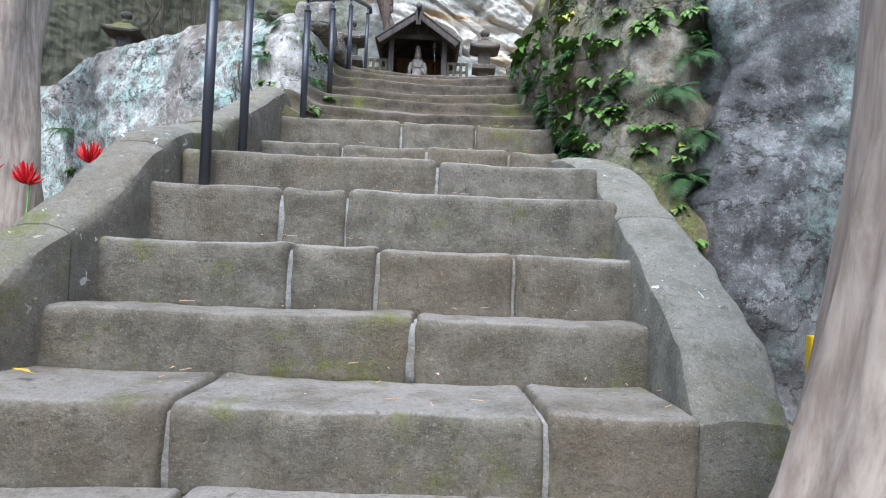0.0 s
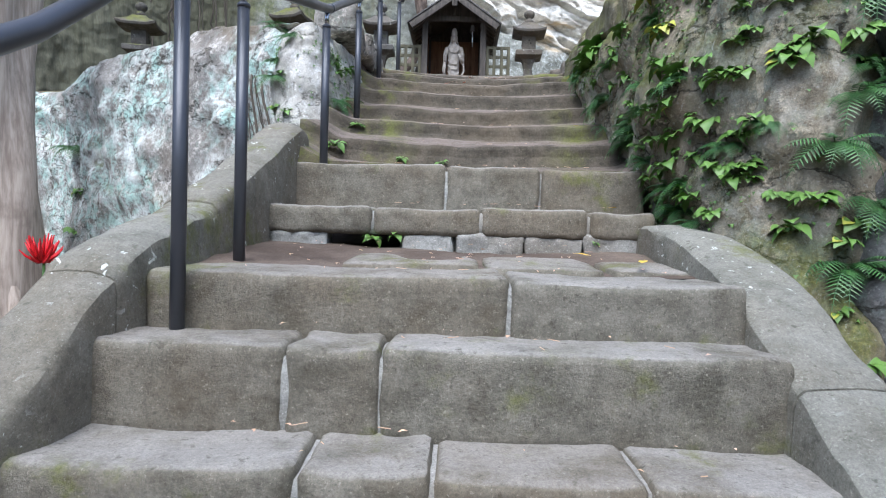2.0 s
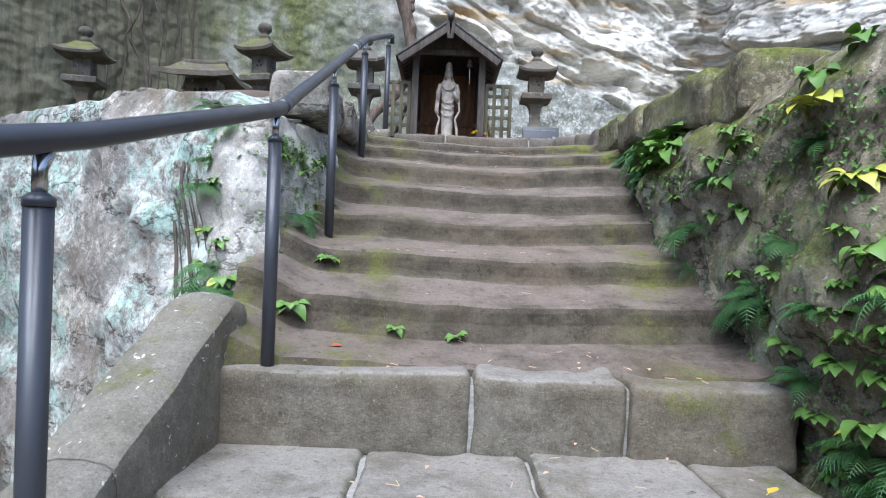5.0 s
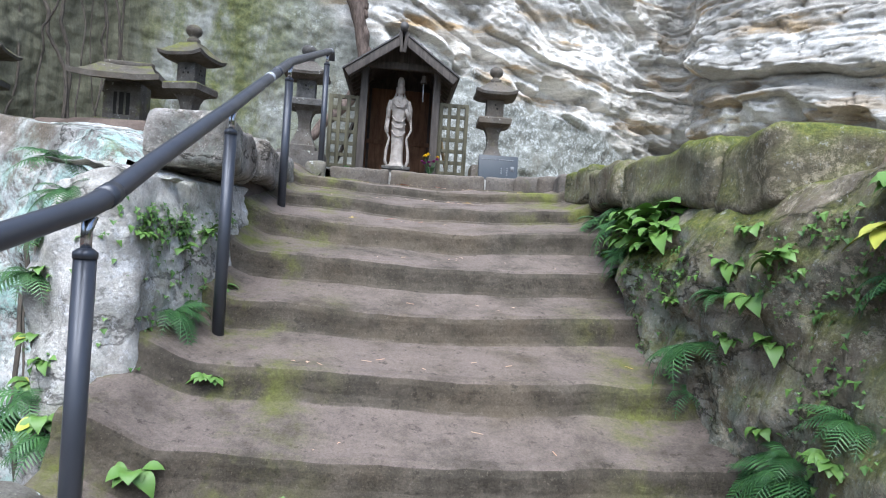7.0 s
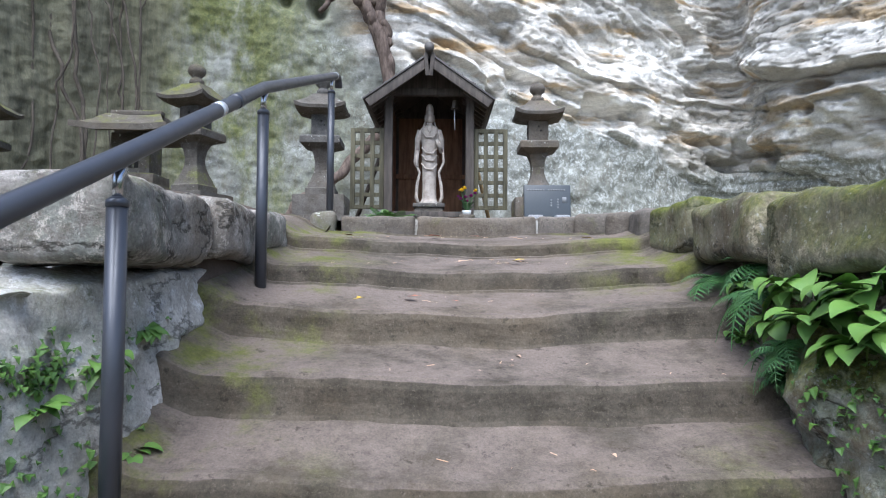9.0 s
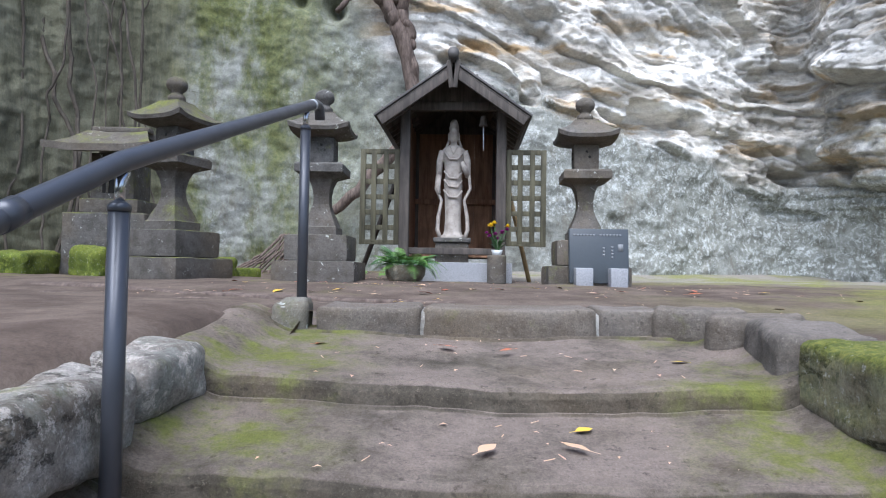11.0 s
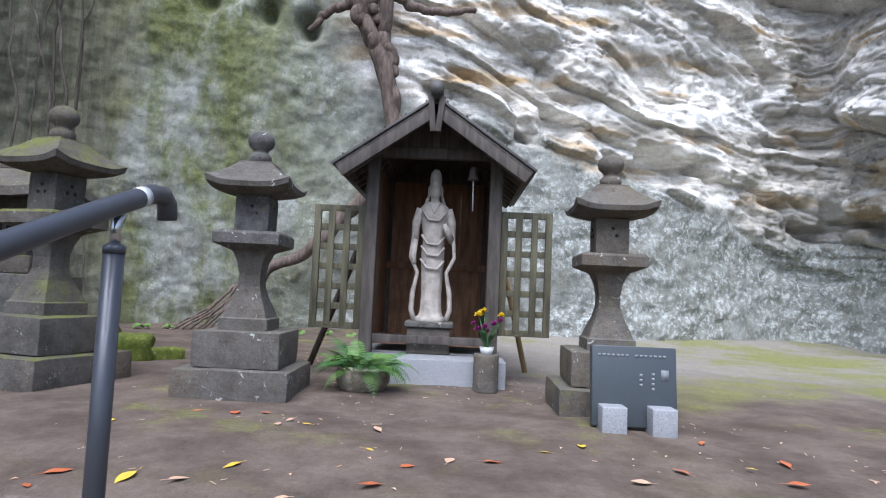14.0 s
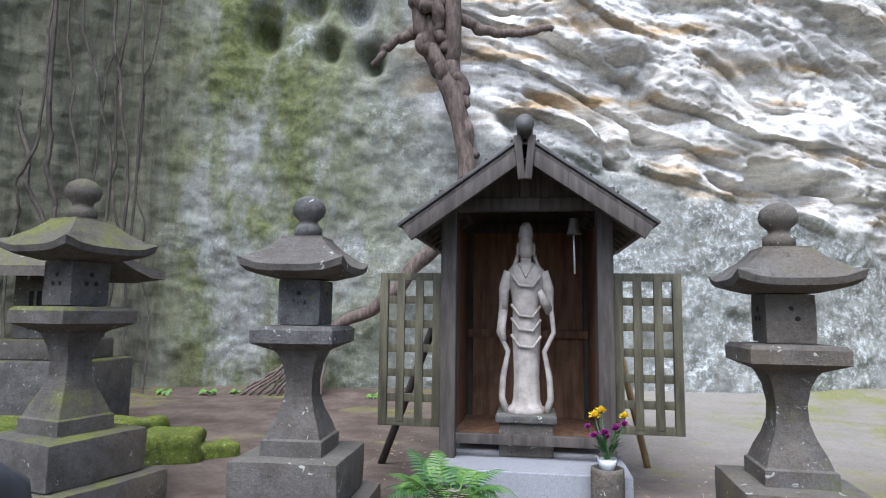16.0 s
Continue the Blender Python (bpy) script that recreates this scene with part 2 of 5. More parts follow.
# CARVED faces darker still: the shade of its risers is in the colour
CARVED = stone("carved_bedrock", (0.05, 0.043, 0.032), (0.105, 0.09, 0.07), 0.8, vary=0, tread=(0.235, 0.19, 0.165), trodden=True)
MORTAR = stone("mortar", (0.27, 0.27, 0.255), (0.4, 0.4, 0.38), 0.1, vary=0)


def rock(name, base, pale, moss, blue, cracks=1.0, brown=0.7):
    """Weathered tuff with lichen crusts, moss and dark seams."""
    m = Mat(name, 0.95)
    big, mid, fine = m.noise(0.8, 6, 0.6), m.noise(4, 8, 0.65), m.noise(45, 5, 0.7)
    c = m.mix(base, pale, m.ramp(mid, 0.35, 0.7))
    c = m.mix(c, (0.15, 0.115, 0.075), m.mathop("MULTIPLY", m.ramp(m.noise(1.1, 5), 0.5, 0.7), brown))
    if blue:
        crust = m.mathop("MULTIPLY", m.ramp(big, 0.38, 0.54), m.ramp(m.noise(9, 9, 0.8), 0.40, 0.56))
        c = m.mix(c, m.mix((0.40, 0.57, 0.52), (0.66, 0.70, 0.68), m.ramp(mid, 0.4, 0.6)), m.mathop("MULTIPLY", crust, blue))
    c = m.mix(c, (0.05, 0.045, 0.035), m.mathop("MULTIPLY", m.ramp(m.noise(14, 8, 0.75), 0.56, 0.66), 0.65 * cracks))
    seam = m.ramp(m.mathop("ABSOLUTE", m.mathop("SUBTRACT", m.noise(1.1, 9, 0.62, (0.7, 0.7, 1.3), (20, 30, 0)), 0.5)), 0.012, 0.0)
    c = m.mix(c, (0.04, 0.036, 0.03), m.mathop("MULTIPLY", seam, 0.8 * cracks))
    crumb = m.mathop("MULTIPLY", m.ramp(m.noise(13, 12, 0.85), 0.52, 0.56), m.ramp(m.noise(1.9, 8, 0.75), 0.44, 0.56))
    c = m.mix(c, tuple(min(0.75, v * 1.7) for v in pale), m.mathop("MULTIPLY", crumb, 0.8))
    if moss:
        mo = m.mathop("MULTIPLY", m.ramp(m.noise(1.6, 7, 0.7), 0.60 - 0.16 * moss, 0.72 - 0.12 * moss), m.ramp(m.axis("Z", "Normal"), -0.4, 0.7))
        c = m.mix(c, m.mix((0.075, 0.10, 0.018), (0.20, 0.21, 0.04), m.ramp(fine, 0.35, 0.7)), m.mathop("MULTIPLY", mo, 0.9))
    c2 = m.mix(c, (0.5, 0.5, 0.48), m.mathop("MULTIPLY", m.ramp(m.noise(38, 5, 0.75), 0.58, 0.68), 0.5))
    m.colour(m.speckle(c2, 30, 0.35, 1.65))
    m.bump(mid, 0.5, 0.05).bump(seam, 0.5 * cracks, -0.03).bump(m.noise(15, 10, 0.8), 0.7, 0.02).bump(fine, 0.7, 0.008)
    m.b.inputs["Specular IOR Level"].default_value = 0.2
    return m.m


ROCK_L = rock("pale_lichen_rock", (0.20, 0.185, 0.17), (0.36, 0.34, 0.315), 0.25, 1.0)
ROCK_R = rock("mossy_rock", (0.15, 0.122, 0.086), (0.30, 0.26, 0.198), 1.1, 0.25)
ROCK_C = rock("brown_capping_rock", (0.17, 0.152, 0.134), (0.32, 0.29, 0.26), 0.45, 0.12)
BOULDER = rock("grey_boulder", (0.10, 0.10, 0.103), (0.19, 0.19, 0.192), 0.1, 0.35, 0.9, 0.15)
ROCK_S = rock("pale_tan_rock", (0.40, 0.375, 0.335), (0.60, 0.58, 0.54), 0.5, 0.12, 0.8, 0.3)
ROCK_M = rock("mossy_edging_rock", (0.13, 0.11, 0.078), (0.25, 0.215, 0.16), 1.7, 0.08)
MOSS = rock("bright_moss", (0.06, 0.085, 0.015), (0.14, 0.17, 0.03), 1.6, 0.0, 0.3, 0.1)


def cliff_material():
    m = Mat("cliff_rock", 0.95)
    mid, fine = m.noise(3.2, 8, 0.65), m.noise(30, 6, 0.7)
    band = m.noise(1.0, 6, 0.6, stretch=(0.12, 0.12, 2.6), turn=(0, 17, 0), warp=0.35)
    x, z = m.axis("X"), m.axis("Z")
    # height of the bare, eroded beds falls towards the right
    line = m.mathop("MAXIMUM", m.mathop("ADD", m.mathop("MULTIPLY", x, -0.28), 7.8), 6.0)
    over = m.ramp(m.mathop("ADD", m.mathop("SUBTRACT", z, line), m.mathop("MULTIPLY", m.mathop("SUBTRACT", m.noise(0.9, 6, 0.65), 0.5), 1.5)), -0.25, 0.3)
    right = m.ramp(m.mathop("ADD", x, m.mathop("MULTIPLY", m.noise(0.9, 4), 1.4)), -2.0, -0.8)
    beds = m.mathop("MULTIPLY", over, right)
    # lower dressed face: grey-green with pale lichen
    low = m.mix((0.185, 0.19, 0.17), (0.30, 0.31, 0.285), m.ramp(mid, 0.35, 0.65))
    low = m.mix(low, (0.50, 0.525, 0.52), m.mathop("MULTIPLY", m.ramp(m.noise(12, 12, 0.85), 0.51, 0.55), m.ramp(m.mathop("ADD", m.noise(0.7, 6, 0.7), m.mathop("MULTIPLY", x, 0.02)), 0.42, 0.62)))
    low = m.mix(low, (0.16, 0.15, 0.12), m.mathop("MULTIPLY", m.ramp(m.noise(2.2, 12, 0.8, (1, 1, 0.5)), 0.53, 0.60), 0.6))
    low = m.mix(low, (0.09, 0.085, 0.07), m.mathop("MULTIPLY", m.ramp(m.noise(6, 7, 0.7, (0.5, 0.5, 2.0), (0, 17, 0)), 0.62, 0.70), 0.6))
    green = m.mathop("MULTIPLY", m.ramp(m.noise(0.9, 8, 0.72, (1, 1, 0.45)), 0.36, 0.58), m.ramp(x, -1.0, -4.6))
    low = m.mix(low, m.mix((0.055, 0.07, 0.018), (0.145, 0.155, 0.05), m.ramp(m.noise(9, 8, 0.75), 0.35, 0.65)), m.mathop("MULTIPLY", green, 0.92))
    high = m.mix((0.43, 0.395, 0.34), (0.93, 0.91, 0.865), m.ramp(band, 0.37, 0.60))
    high = m.mix(high, (0.46, 0.31, 0.14), m.mathop("MULTIPLY", m.ramp(m.noise(1.0, 6, 0.6, (0.4, 0.4, 2.0), (0, 17, 0)), 0.53, 0.63), 0.75))
    high = m.mix(high, (0.23, 0.23, 0.22), m.mathop("MULTIPLY", m.ramp(m.mathop("ADD", m.noise(0.7, 8, 0.75), m.mathop("MULTIPLY", m.ramp(x, 3.5, 7.5), 0.1)), 0.47, 0.59), 0.55))
    high = m.mix(high, (0.08, 0.07, 0.06), m.mathop("MULTIPLY", m.ramp(m.noise(2.4, 8, 0.7, (0.35, 0.35, 3.0), (0, 17, 0)), 0.60, 0.68), 0.55))
    c = m.mix(low, high, beds)
    # damp dark green corner on the far left
    left = m.ramp(m.mathop("ADD", x, m.mathop("MULTIPLY", m.noise(0.8, 4, 0.6, (1, 1, 0.2)), 1.5)), -4.6, -5.9)
    damp = m.mix((0.085, 0.083, 0.06), (0.22, 0.215, 0.15), m.ramp(m.noise(2.5, 9, 0.75, (1, 1, 0.12)), 0.35, 0.65))
    c = m.mix(c, damp, m.mathop("MULTIPLY", left, 0.92))
    m.colour(m.speckle(c, 20, 0.4, 1.6))
    m.bump(mid, 0.3, 0.03).bump(m.noise(12, 10, 0.8), 0.6, 0.018).bump(fine, 0.7, 0.02)
    m.b.inputs["Specular IOR Level"].default_value = 0.15
    return m.m


CLIFF = cliff_material()


def earth_material():
    m = Mat("trodden_earth", 0.95)
    mid, fine = m.noise(2.5, 7, 0.65), m.noise(70, 4, 0.7)
    c = m.mix((0.075, 0.056, 0.045), (0.145, 0.113, 0.092), m.ramp(mid, 0.32, 0.68))
    c = m.mix(c, (0.30, 0.285, 0.255), m.mathop("MULTIPLY", m.mathop("MULTIPLY", m.ramp(m.axis("Y"), 10.5, 14.0), m.ramp(m.axis("X"), -2.0, 1.5)), 0.65))
    right = m.mathop("MULTIPLY", m.ramp(m.axis("X"), 0.4, 3.0), m.ramp(m.noise(0.55, 6, 0.65), 0.46, 0.62))
    near = m.mathop("MULTIPLY", m.ramp(m.noise(1.1, 7, 0.7), 0.53, 0.66), m.ramp(m.axis("Y"), 8.0, 10.5))
    mo = m.mathop("MAXIMUM", right, m.mathop("MULTIPLY", near, 0.8))
    c = m.mix(c, m.mix((0.10, 0.12, 0.03), (0.25, 0.25, 0.06), m.ramp(fine, 0.35, 0.65)), m.mathop("MULTIPLY", mo, 0.8))
    c = m.mix(c, (0.08, 0.06, 0.05), m.mathop("MULTIPLY", m.ramp(m.noise(26, 4), 0.62, 0.72), 0.5))
    m.colour(m.speckle(c, 30, 0.55, 1.45))
    m.bump(mid, 0.4, 0.05).bump(fine, 0.5, 0.006)
    m.b.inputs["Specular IOR Level"].default_value = 0.2
    return m.m


EARTH = earth_material()


def wood(name, dark, light, along=(1, 1, 0.12), rough=0.75):
    m = Mat(name, rough)
    g = m.noise(22, 6, 0.65, along, warp=0.3)
    c = m.mix(dark, light, m.ramp(g, 0.3, 0.7))
    c = m.mix(c, (dark[0] * 0.5, dark[1] * 0.5, dark[2] * 0.5), m.mathop("MULTIPLY", m.ramp(m.noise(2.5, 5), 0.5, 0.7), 0.5))
    m.colour(c)
    m.bump(g, 0.4, 0.004)
    return m.m


WOOD = wood("weathered_dark_wood", (0.04, 0.033, 0.028), (0.10, 0.084, 0.072))
WOOD_IN = wood("red_brown_boards", (0.15, 0.08, 0.045), (0.30, 0.17, 0.10))
ROOF_METAL = wood("dark_roof_sheet", (0.05, 0.045, 0.043), (0.09, 0.085, 0.08), (0.2, 1, 1), 0.6)
LATTICE = wood("lattice_wood", (0.05, 0.045, 0.026), (0.12, 0.11, 0.065))
POLE_WOOD = wood("bamboo_prop", (0.30, 0.21, 0.10), (0.45, 0.33, 0.17))
BARK_PALE = wood("pale_bark", (0.24, 0.19, 0.155), (0.46, 0.39, 0.33), (1, 1, 0.1), 0.9)


def plain(name, c, rough=0.6, metal=0.0, vary=0.15, scale=30, bump=0.1):
    m = Mat(name, rough, metal)
    n = m.noise(scale, 5)
    m.colour(m.mix(c, tuple(v * (1 - vary * 2) for v in c), n))
    m.rough(n, max(0.05, rough - 0.1), min(1, rough + 0.12))
    if bump:
        m.bump(n, bump, 0.003)
    return m.m


RAIL = plain("grey_painted_steel", (0.075, 0.08, 0.095), 0.34, 0.35, 0.1, 12, 0.03)
CHROME = plain("bright_steel", (0.55, 0.56, 0.58), 0.22, 1.0, 0.05, 20, 0)
TAPE = plain("silver_tape", (0.55, 0.58, 0.62), 0.3, 0.2, 0.05, 20, 0)
PLAQUE = plain("dark_slate", (0.055, 0.065, 0.075), 0.35, 0.0, 0.1, 40, 0.02)
LETTER = plain("pale_engraving", (0.20, 0.21, 0.22), 0.7, 0, 0.1)
YELLOW = plain("yellow_plastic", (0.85, 0.55, 0.01), 0.45, 0, 0.08)
# near-black that paints the shade inside openings
BLACK = plain("hollow_shade_black", (0.02, 0.018, 0.016), 0.9)


def granite():
    m = Mat("grey_granite", 0.6)
    sp = m.cells(230, out="Color")
    c = m.mix((0.18, 0.185, 0.2), (0.38, 0.39, 0.41), sp)
    c = m.mix(c, (0.09, 0.09, 0.1), m.ramp(m.noise(150, 3), 0.6, 0.66))
    return m.colour(c).bump(m.noise(120, 3), 0.2, 0.002).m


GRANITE = granite()


def statue_stone():
    m = Mat("pale_statue_stone", 0.85)
    c = m.mix((0.30, 0.265, 0.235), (0.48, 0.435, 0.39), m.ramp(m.noise(9, 6, 0.65), 0.3, 0.65))
    c = m.mix(c, (0.14, 0.125, 0.115), m.mathop("MULTIPLY", m.ramp(m.noise(4, 6, 0.7, (1, 1, 0.4)), 0.52, 0.7), 0.7))
    return m.colour(c).bump(m.noise(50, 5), 0.3, 0.004).m


STATUE = statue_stone()


def leaf_material(name, a, b):
    m = Mat(name, 0.5)
    c = m.mix(a, b, m.island())
    c = m.mix(c, (b[0] * 1.3, b[1] * 1.15, b[2] * 0.8), m.mathop("MULTIPLY", m.noise(25, 4), 0.5))
    m.colour(c)
    m.b.inputs["Transmission Weight"].default_value = 0.0
    m.b.inputs["Subsurface Weight"].default_value = 0.12
    m.b.inputs["Subsurface Radius"].default_value = (0.01, 0.02, 0.004)
    return m.m


LEAF = leaf_material("broad_green_leaf", (0.04, 0.115, 0.028), (0.12, 0.235, 0.05))
LEAF_DARK = leaf_material("dark_fern_leaf", (0.025, 0.085, 0.03), (0.065, 0.17, 0.05))
LEAF_YELLOW = leaf_material("yellowing_leaf", (0.20, 0.27, 0.04), (0.38, 0.40, 0.07))
DRY_RED = leaf_material("red_fallen_leaf", (0.35, 0.07, 0.03), (0.45, 0.16, 0.07))
DRY_YELLOW = leaf_material("yellow_fallen_leaf", (0.6, 0.38, 0.03), (0.6, 0.45, 0.08))
DRY_PALE = leaf_material("pale_fallen_leaf", (0.5, 0.3, 0.2), (0.55, 0.4, 0.3))


# ---- ground, cliff, rocks ----
STEPS = [  # edge y, tread height, from the lowest up
    (-0.80, 0.10), (-0.35, 0.30), (0.10, 0.52), (0.55, 0.735), (1.00, 0.965), (1.46, 1.190), (1.70, 1.440), (2.00, 1.687), (2.27, 1.886),
    (3.42, 2.171), (3.86, 2.434), (4.44, 2.655), (4.80, 2.850), (5.24, 3.050), (5.60, 3.253), (6.00, 3.452), (6.44, 3.620), (6.956, 3.768), (7.756, 3.990)]
PLAZA = 4.03


def ground_sheet():
    xs = np.concatenate([[-4000, -800, -150, -40], np.linspace(-14, 14, 57), [40, 150, 800, 4000]])
    ys = np.concatenate([[-4000, -800, -150, -40, -15], np.linspace(-8, 30, 96), [45, 150, 800, 4000]])
    X, Y = np.meshgrid(xs, ys)
    Z = np.interp(Y, [-4, -1.2, 7.6, 8.2], [-0.25, -0.22, 3.3, 3.6]) + 0.06 * fbm(X * 0.8, Y * 0.8)
    side = np.maximum(smooth(-1.55, -1.9, X), smooth(1.0, 1.35, X))
    Z = Z * (1 - side) + np.minimum(Z, 0.55 + 0.05 * fbm(X, Y)) * side
    v = np.stack([X, Y, Z], -1).reshape(-1, 3)
    return setting("ground", mesh_of("ground", v, grid_faces(*X.shape), EARTH), "brown earth ground below the rocks and steps", "ground")


ground_sheet()


def plaza_sheet():
    xs, ys = np.linspace(-11, 12, 231), np.linspace(7.0, 22, 191)
    X, Y = np.meshgrid(xs, ys)
    front = np.interp(X, [-11, -5.3, -4.4, -3.0, -2.1, -1.5, -1.2, -1.04, 0.74, 0.98, 1.15, 2.2, 4.0, 12], [9.7, 8.9, 7.35, 6.35, 5.75, 5.6, 5.9, 7.80, 7.80, 7.8, 3.9, 3.3, 2.6, 0.5])
    Y = np.interp(Y, [7.0, 12.0, 22.0], [0.0, 12.0, 22.0])
    Y = np.maximum(Y, front)
    low = np.interp(Y, [3.0, 4.5, 5.5, 6.5, 7.8, 9.5], [0.34, 0.24, 0.16, 0.09, 0.075, 0.0]) - 0.04 * smooth(-1.25, -1.5, X) * smooth(9.0, 7.5, Y)
    Z = PLAZA - low + 0.018 * fbm(X * 1.3, Y * 1.3, 3.0) + 0.005 * fbm(X * 7, Y * 7, 1.0, 2)
    Z = Z - 0.30 * smooth(0.4, 0.0, Y - front) * np.maximum(smooth(-1.12, -1.3, X), smooth(0.85, 1.0, X))
    Z = Z - 0.34 * smooth(-1.32, -1.12, X) * (X < -0.98) * smooth(7.8, 7.6, Y)
    Z = Z + 0.30 * smooth(1.4, 0.2, 17.2 - Y + 0.25 * np.maximum(X - 1, 0)) * 0.35
    v = np.stack([X, Y, Z], -1).reshape(-1, 3)
    return setting("ground_terrace", mesh_of("terrace", v, grid_faces(*X.shape), EARTH), "level terrace of trodden brown earth with moss patches", "ground")


plaza_sheet()


def curve_points(plan, n, closed=False):
    """n evenly spaced points on a rounded polyline, with the normals to its right."""
    p = np.array(plan, float)
    for _ in range(3):
        q = np.empty((2 * len(p) - 2, p.shape[1]))
        q[0::2], q[1::2] = 0.75 * p[:-1] + 0.25 * p[1:], 0.25 * p[:-1] + 0.75 * p[1:]
        p = np.concatenate([p[:1], q, p[-1:]])
    s = np.r_[0, np.cumsum(np.linalg.norm(np.diff(p[:, :2], axis=0), axis=1))]
    t = np.linspace(0, s[-1], n)
    c = np.stack([np.interp(t, s, p[:, k]) for k in range(p.shape[1])], 1)
    d = np.gradient(c[:, :2], axis=0)
    d /= np.linalg.norm(d, axis=1, keepdims=True)
    return c, np.stack([d[:, 1], -d[:, 0]], 1), t


def cliff_wall():
    plan = [(-11.5, 6.5), (-8.2, 12.2), (-7.3, 15.2), (-6.0, 16.3), (-2.0, 16.5), (1.0, 16.7), (4.0, 17.5), (6.4, 18.6), (7.4, 18.3), (8.3, 15.5), (10.0, 11.5), (13.5, 7.5)]
    n, m = 860, 400
    c, nr, t = curve_points(plan, n)
    z = np.linspace(3.7, 14.5, m)
    T, Z = np.meshgrid(t, z)
    X, Y = np.meshgrid(c[:, 0], z)[0], np.meshgrid(c[:, 1], z)[0]
    NX, NY = np.meshgrid(nr[:, 0], z)[0], np.meshgrid(nr[:, 1], z)[0]
    line = np.maximum(7.8 - 0.28 * X, 6.1) + 0.45 * fbm(X * 0.6, Y * 0.5, 4.0, 3)
    beds = smooth(-0.25, 0.35, Z - line) * smooth(-1.9, -0.2, X + 0.5 * fbm(Z, X * 0.5))
    beds = np.maximum(beds, smooth(6.2, 8.0, X) * smooth(5.2, 6.3, Z + 0.3 * fbm(T * 0.8, Z * 0.3, 6.0, 3)))
    s = Z + 0.33 * X + 0.34 * fbm(X * 0.4, Z * 0.5, 2.0, 3)
    ledge = 0.0
    for f, a, g in ((0.55, 0.80, 0.06), (1.25, 0.36, 0.10), (2.9, 0.13, 0.16), (7.0, 0.05, 0.25)):
        q = s * f + 0.7 * fbm(T * g * 1.6, Z * 0.4, f, 3) + 0.10 * fbm(T * 1.1, Z * 1.4, f, 3)
        k = np.floor(q)
        fr = q - k
        lobe = smooth(0.0, 0.10, fr) * (1 - 0.8 * fr ** 1.2)
        reach = 0.35 + 0.65 * hash3(k.astype(np.int64), (k * 0 + 7 * f).astype(np.int64), (k * 0).astype(np.int64)) + 0.5 * vn(T * g * 2.2, k * 3.7, f)
        ledge = ledge + a * (lobe * reach - 0.45) * (0.5 + 1.0 * smooth(-0.5, 0.6, fbm(T * 0.3, Z * 0.6, 3.0 + f, 3)))
    lens = 0.35 * fbm(T * 0.5, s * 1.2, 7.0, 4) + 0.10 * vn(T * 2.0, s * 4.0, 3.0)
    rough = 0.10 * fbm(T * 0.6, Z * 0.6, 2.0, 5) + 0.03 * fbm(T * 5, Z * 5, 1.0, 3)
    D = rough + beds * (0.72 * ledge + 0.42 * lens + 0.14)
    rise = Z - line
    pit = smooth(0.1, 0.5, vn(T * 1.7, s * 3.4, 21.0)) * (0.3 + 1.3 * smooth(0.0, 0.25, rise) * smooth(1.1, 0.7, rise))
    crag = np.abs(fbm(T * 1.6, s * 3.4, 8.0, 5, 0.6))
    D = D - beds * 0.26 * pit + beds * 0.045 * fbm(T * 3, s * 8, 2.0, 4, 0.65) - beds * 0.08 * smooth(0.10, 0.0, crag)
    # hollows in the lower right of the face and small round holes higher up
    D = D + (1 - beds) * 0.012 * np.abs(fbm(T * 2.2, s * 5.0, 2.0, 4))
    D = D - 0.16 * smooth(0.35, 0.75, vn(T * 0.9, s * 1.7, 12.0)) * smooth(1.0, 3.0, X) * (1 - beds)
    for hx, hz, hr in ((-4.7, 9.77, 0.27), (-3.65, 9.52, 0.21), (-2.92, 9.29, 0.19), (-4.0, 10.35, 0.3), (-3.2, 10.2, 0.24)):
        D = D - 0.55 * np.exp(-(((X - hx) / hr) ** 2 + ((Z - hz) / (hr * 1.25)) ** 2)) * (Y > 15)
    D = D + 1.1 * smooth(6.9, 8.0, X) * smooth(9.5, 8.2, X) * smooth(5.0, 7.5, Z) * smooth(11.0, 14.0, Y)
    D = D - 0.10 * np.maximum(Z - 8.5, 0) * smooth(0, 2, X) * 0.5
    v = np.stack([X + NX * D, Y + NY * D, Z], -1).reshape(-1, 3)
    return setting("cliff", mesh_of("cliff", v, grid_faces(m, n), CLIFF), "tall pale sandstone cliff with eroded layers and mossy lower face", "cliff")


cliff_wall()


def hillside():
    """Plain unseen slope added behind and beside the walk, closing it and blocking skylight."""
    plan = [(-13.0, 8.2), (-11.0, -2.0), (-6.0, -9.0), (0.0, -11.0), (6.0, -9.0), (11.0, -2.0), (13.0, 6.0)]
    c, nr, t = curve_points([(*q, 0) for q in plan], 120)
    z = np.linspace(-0.6, 5.0, 24)
    X = c[None, :, 0] + 0 * z[:, None]
    Y = c[None, :, 1] + 0 * z[:, None]
    Z = z[:, None] + 0 * X
    d = 0.5 * fbm(X * 0.4, Y * 0.4, Z * 0.5, 4) + 0.25 * Z
    v = np.stack([X - nr[None, :, 0] * d, Y - nr[None, :, 1] * d, Z], -1).reshape(-1, 3)
    return setting("backdrop", mesh_of("hillside", v, grid_faces(24, 120), ROCK_R), "plain unseen slope added behind to block low skylight", "hillside")


hillside()


BANKS = {}


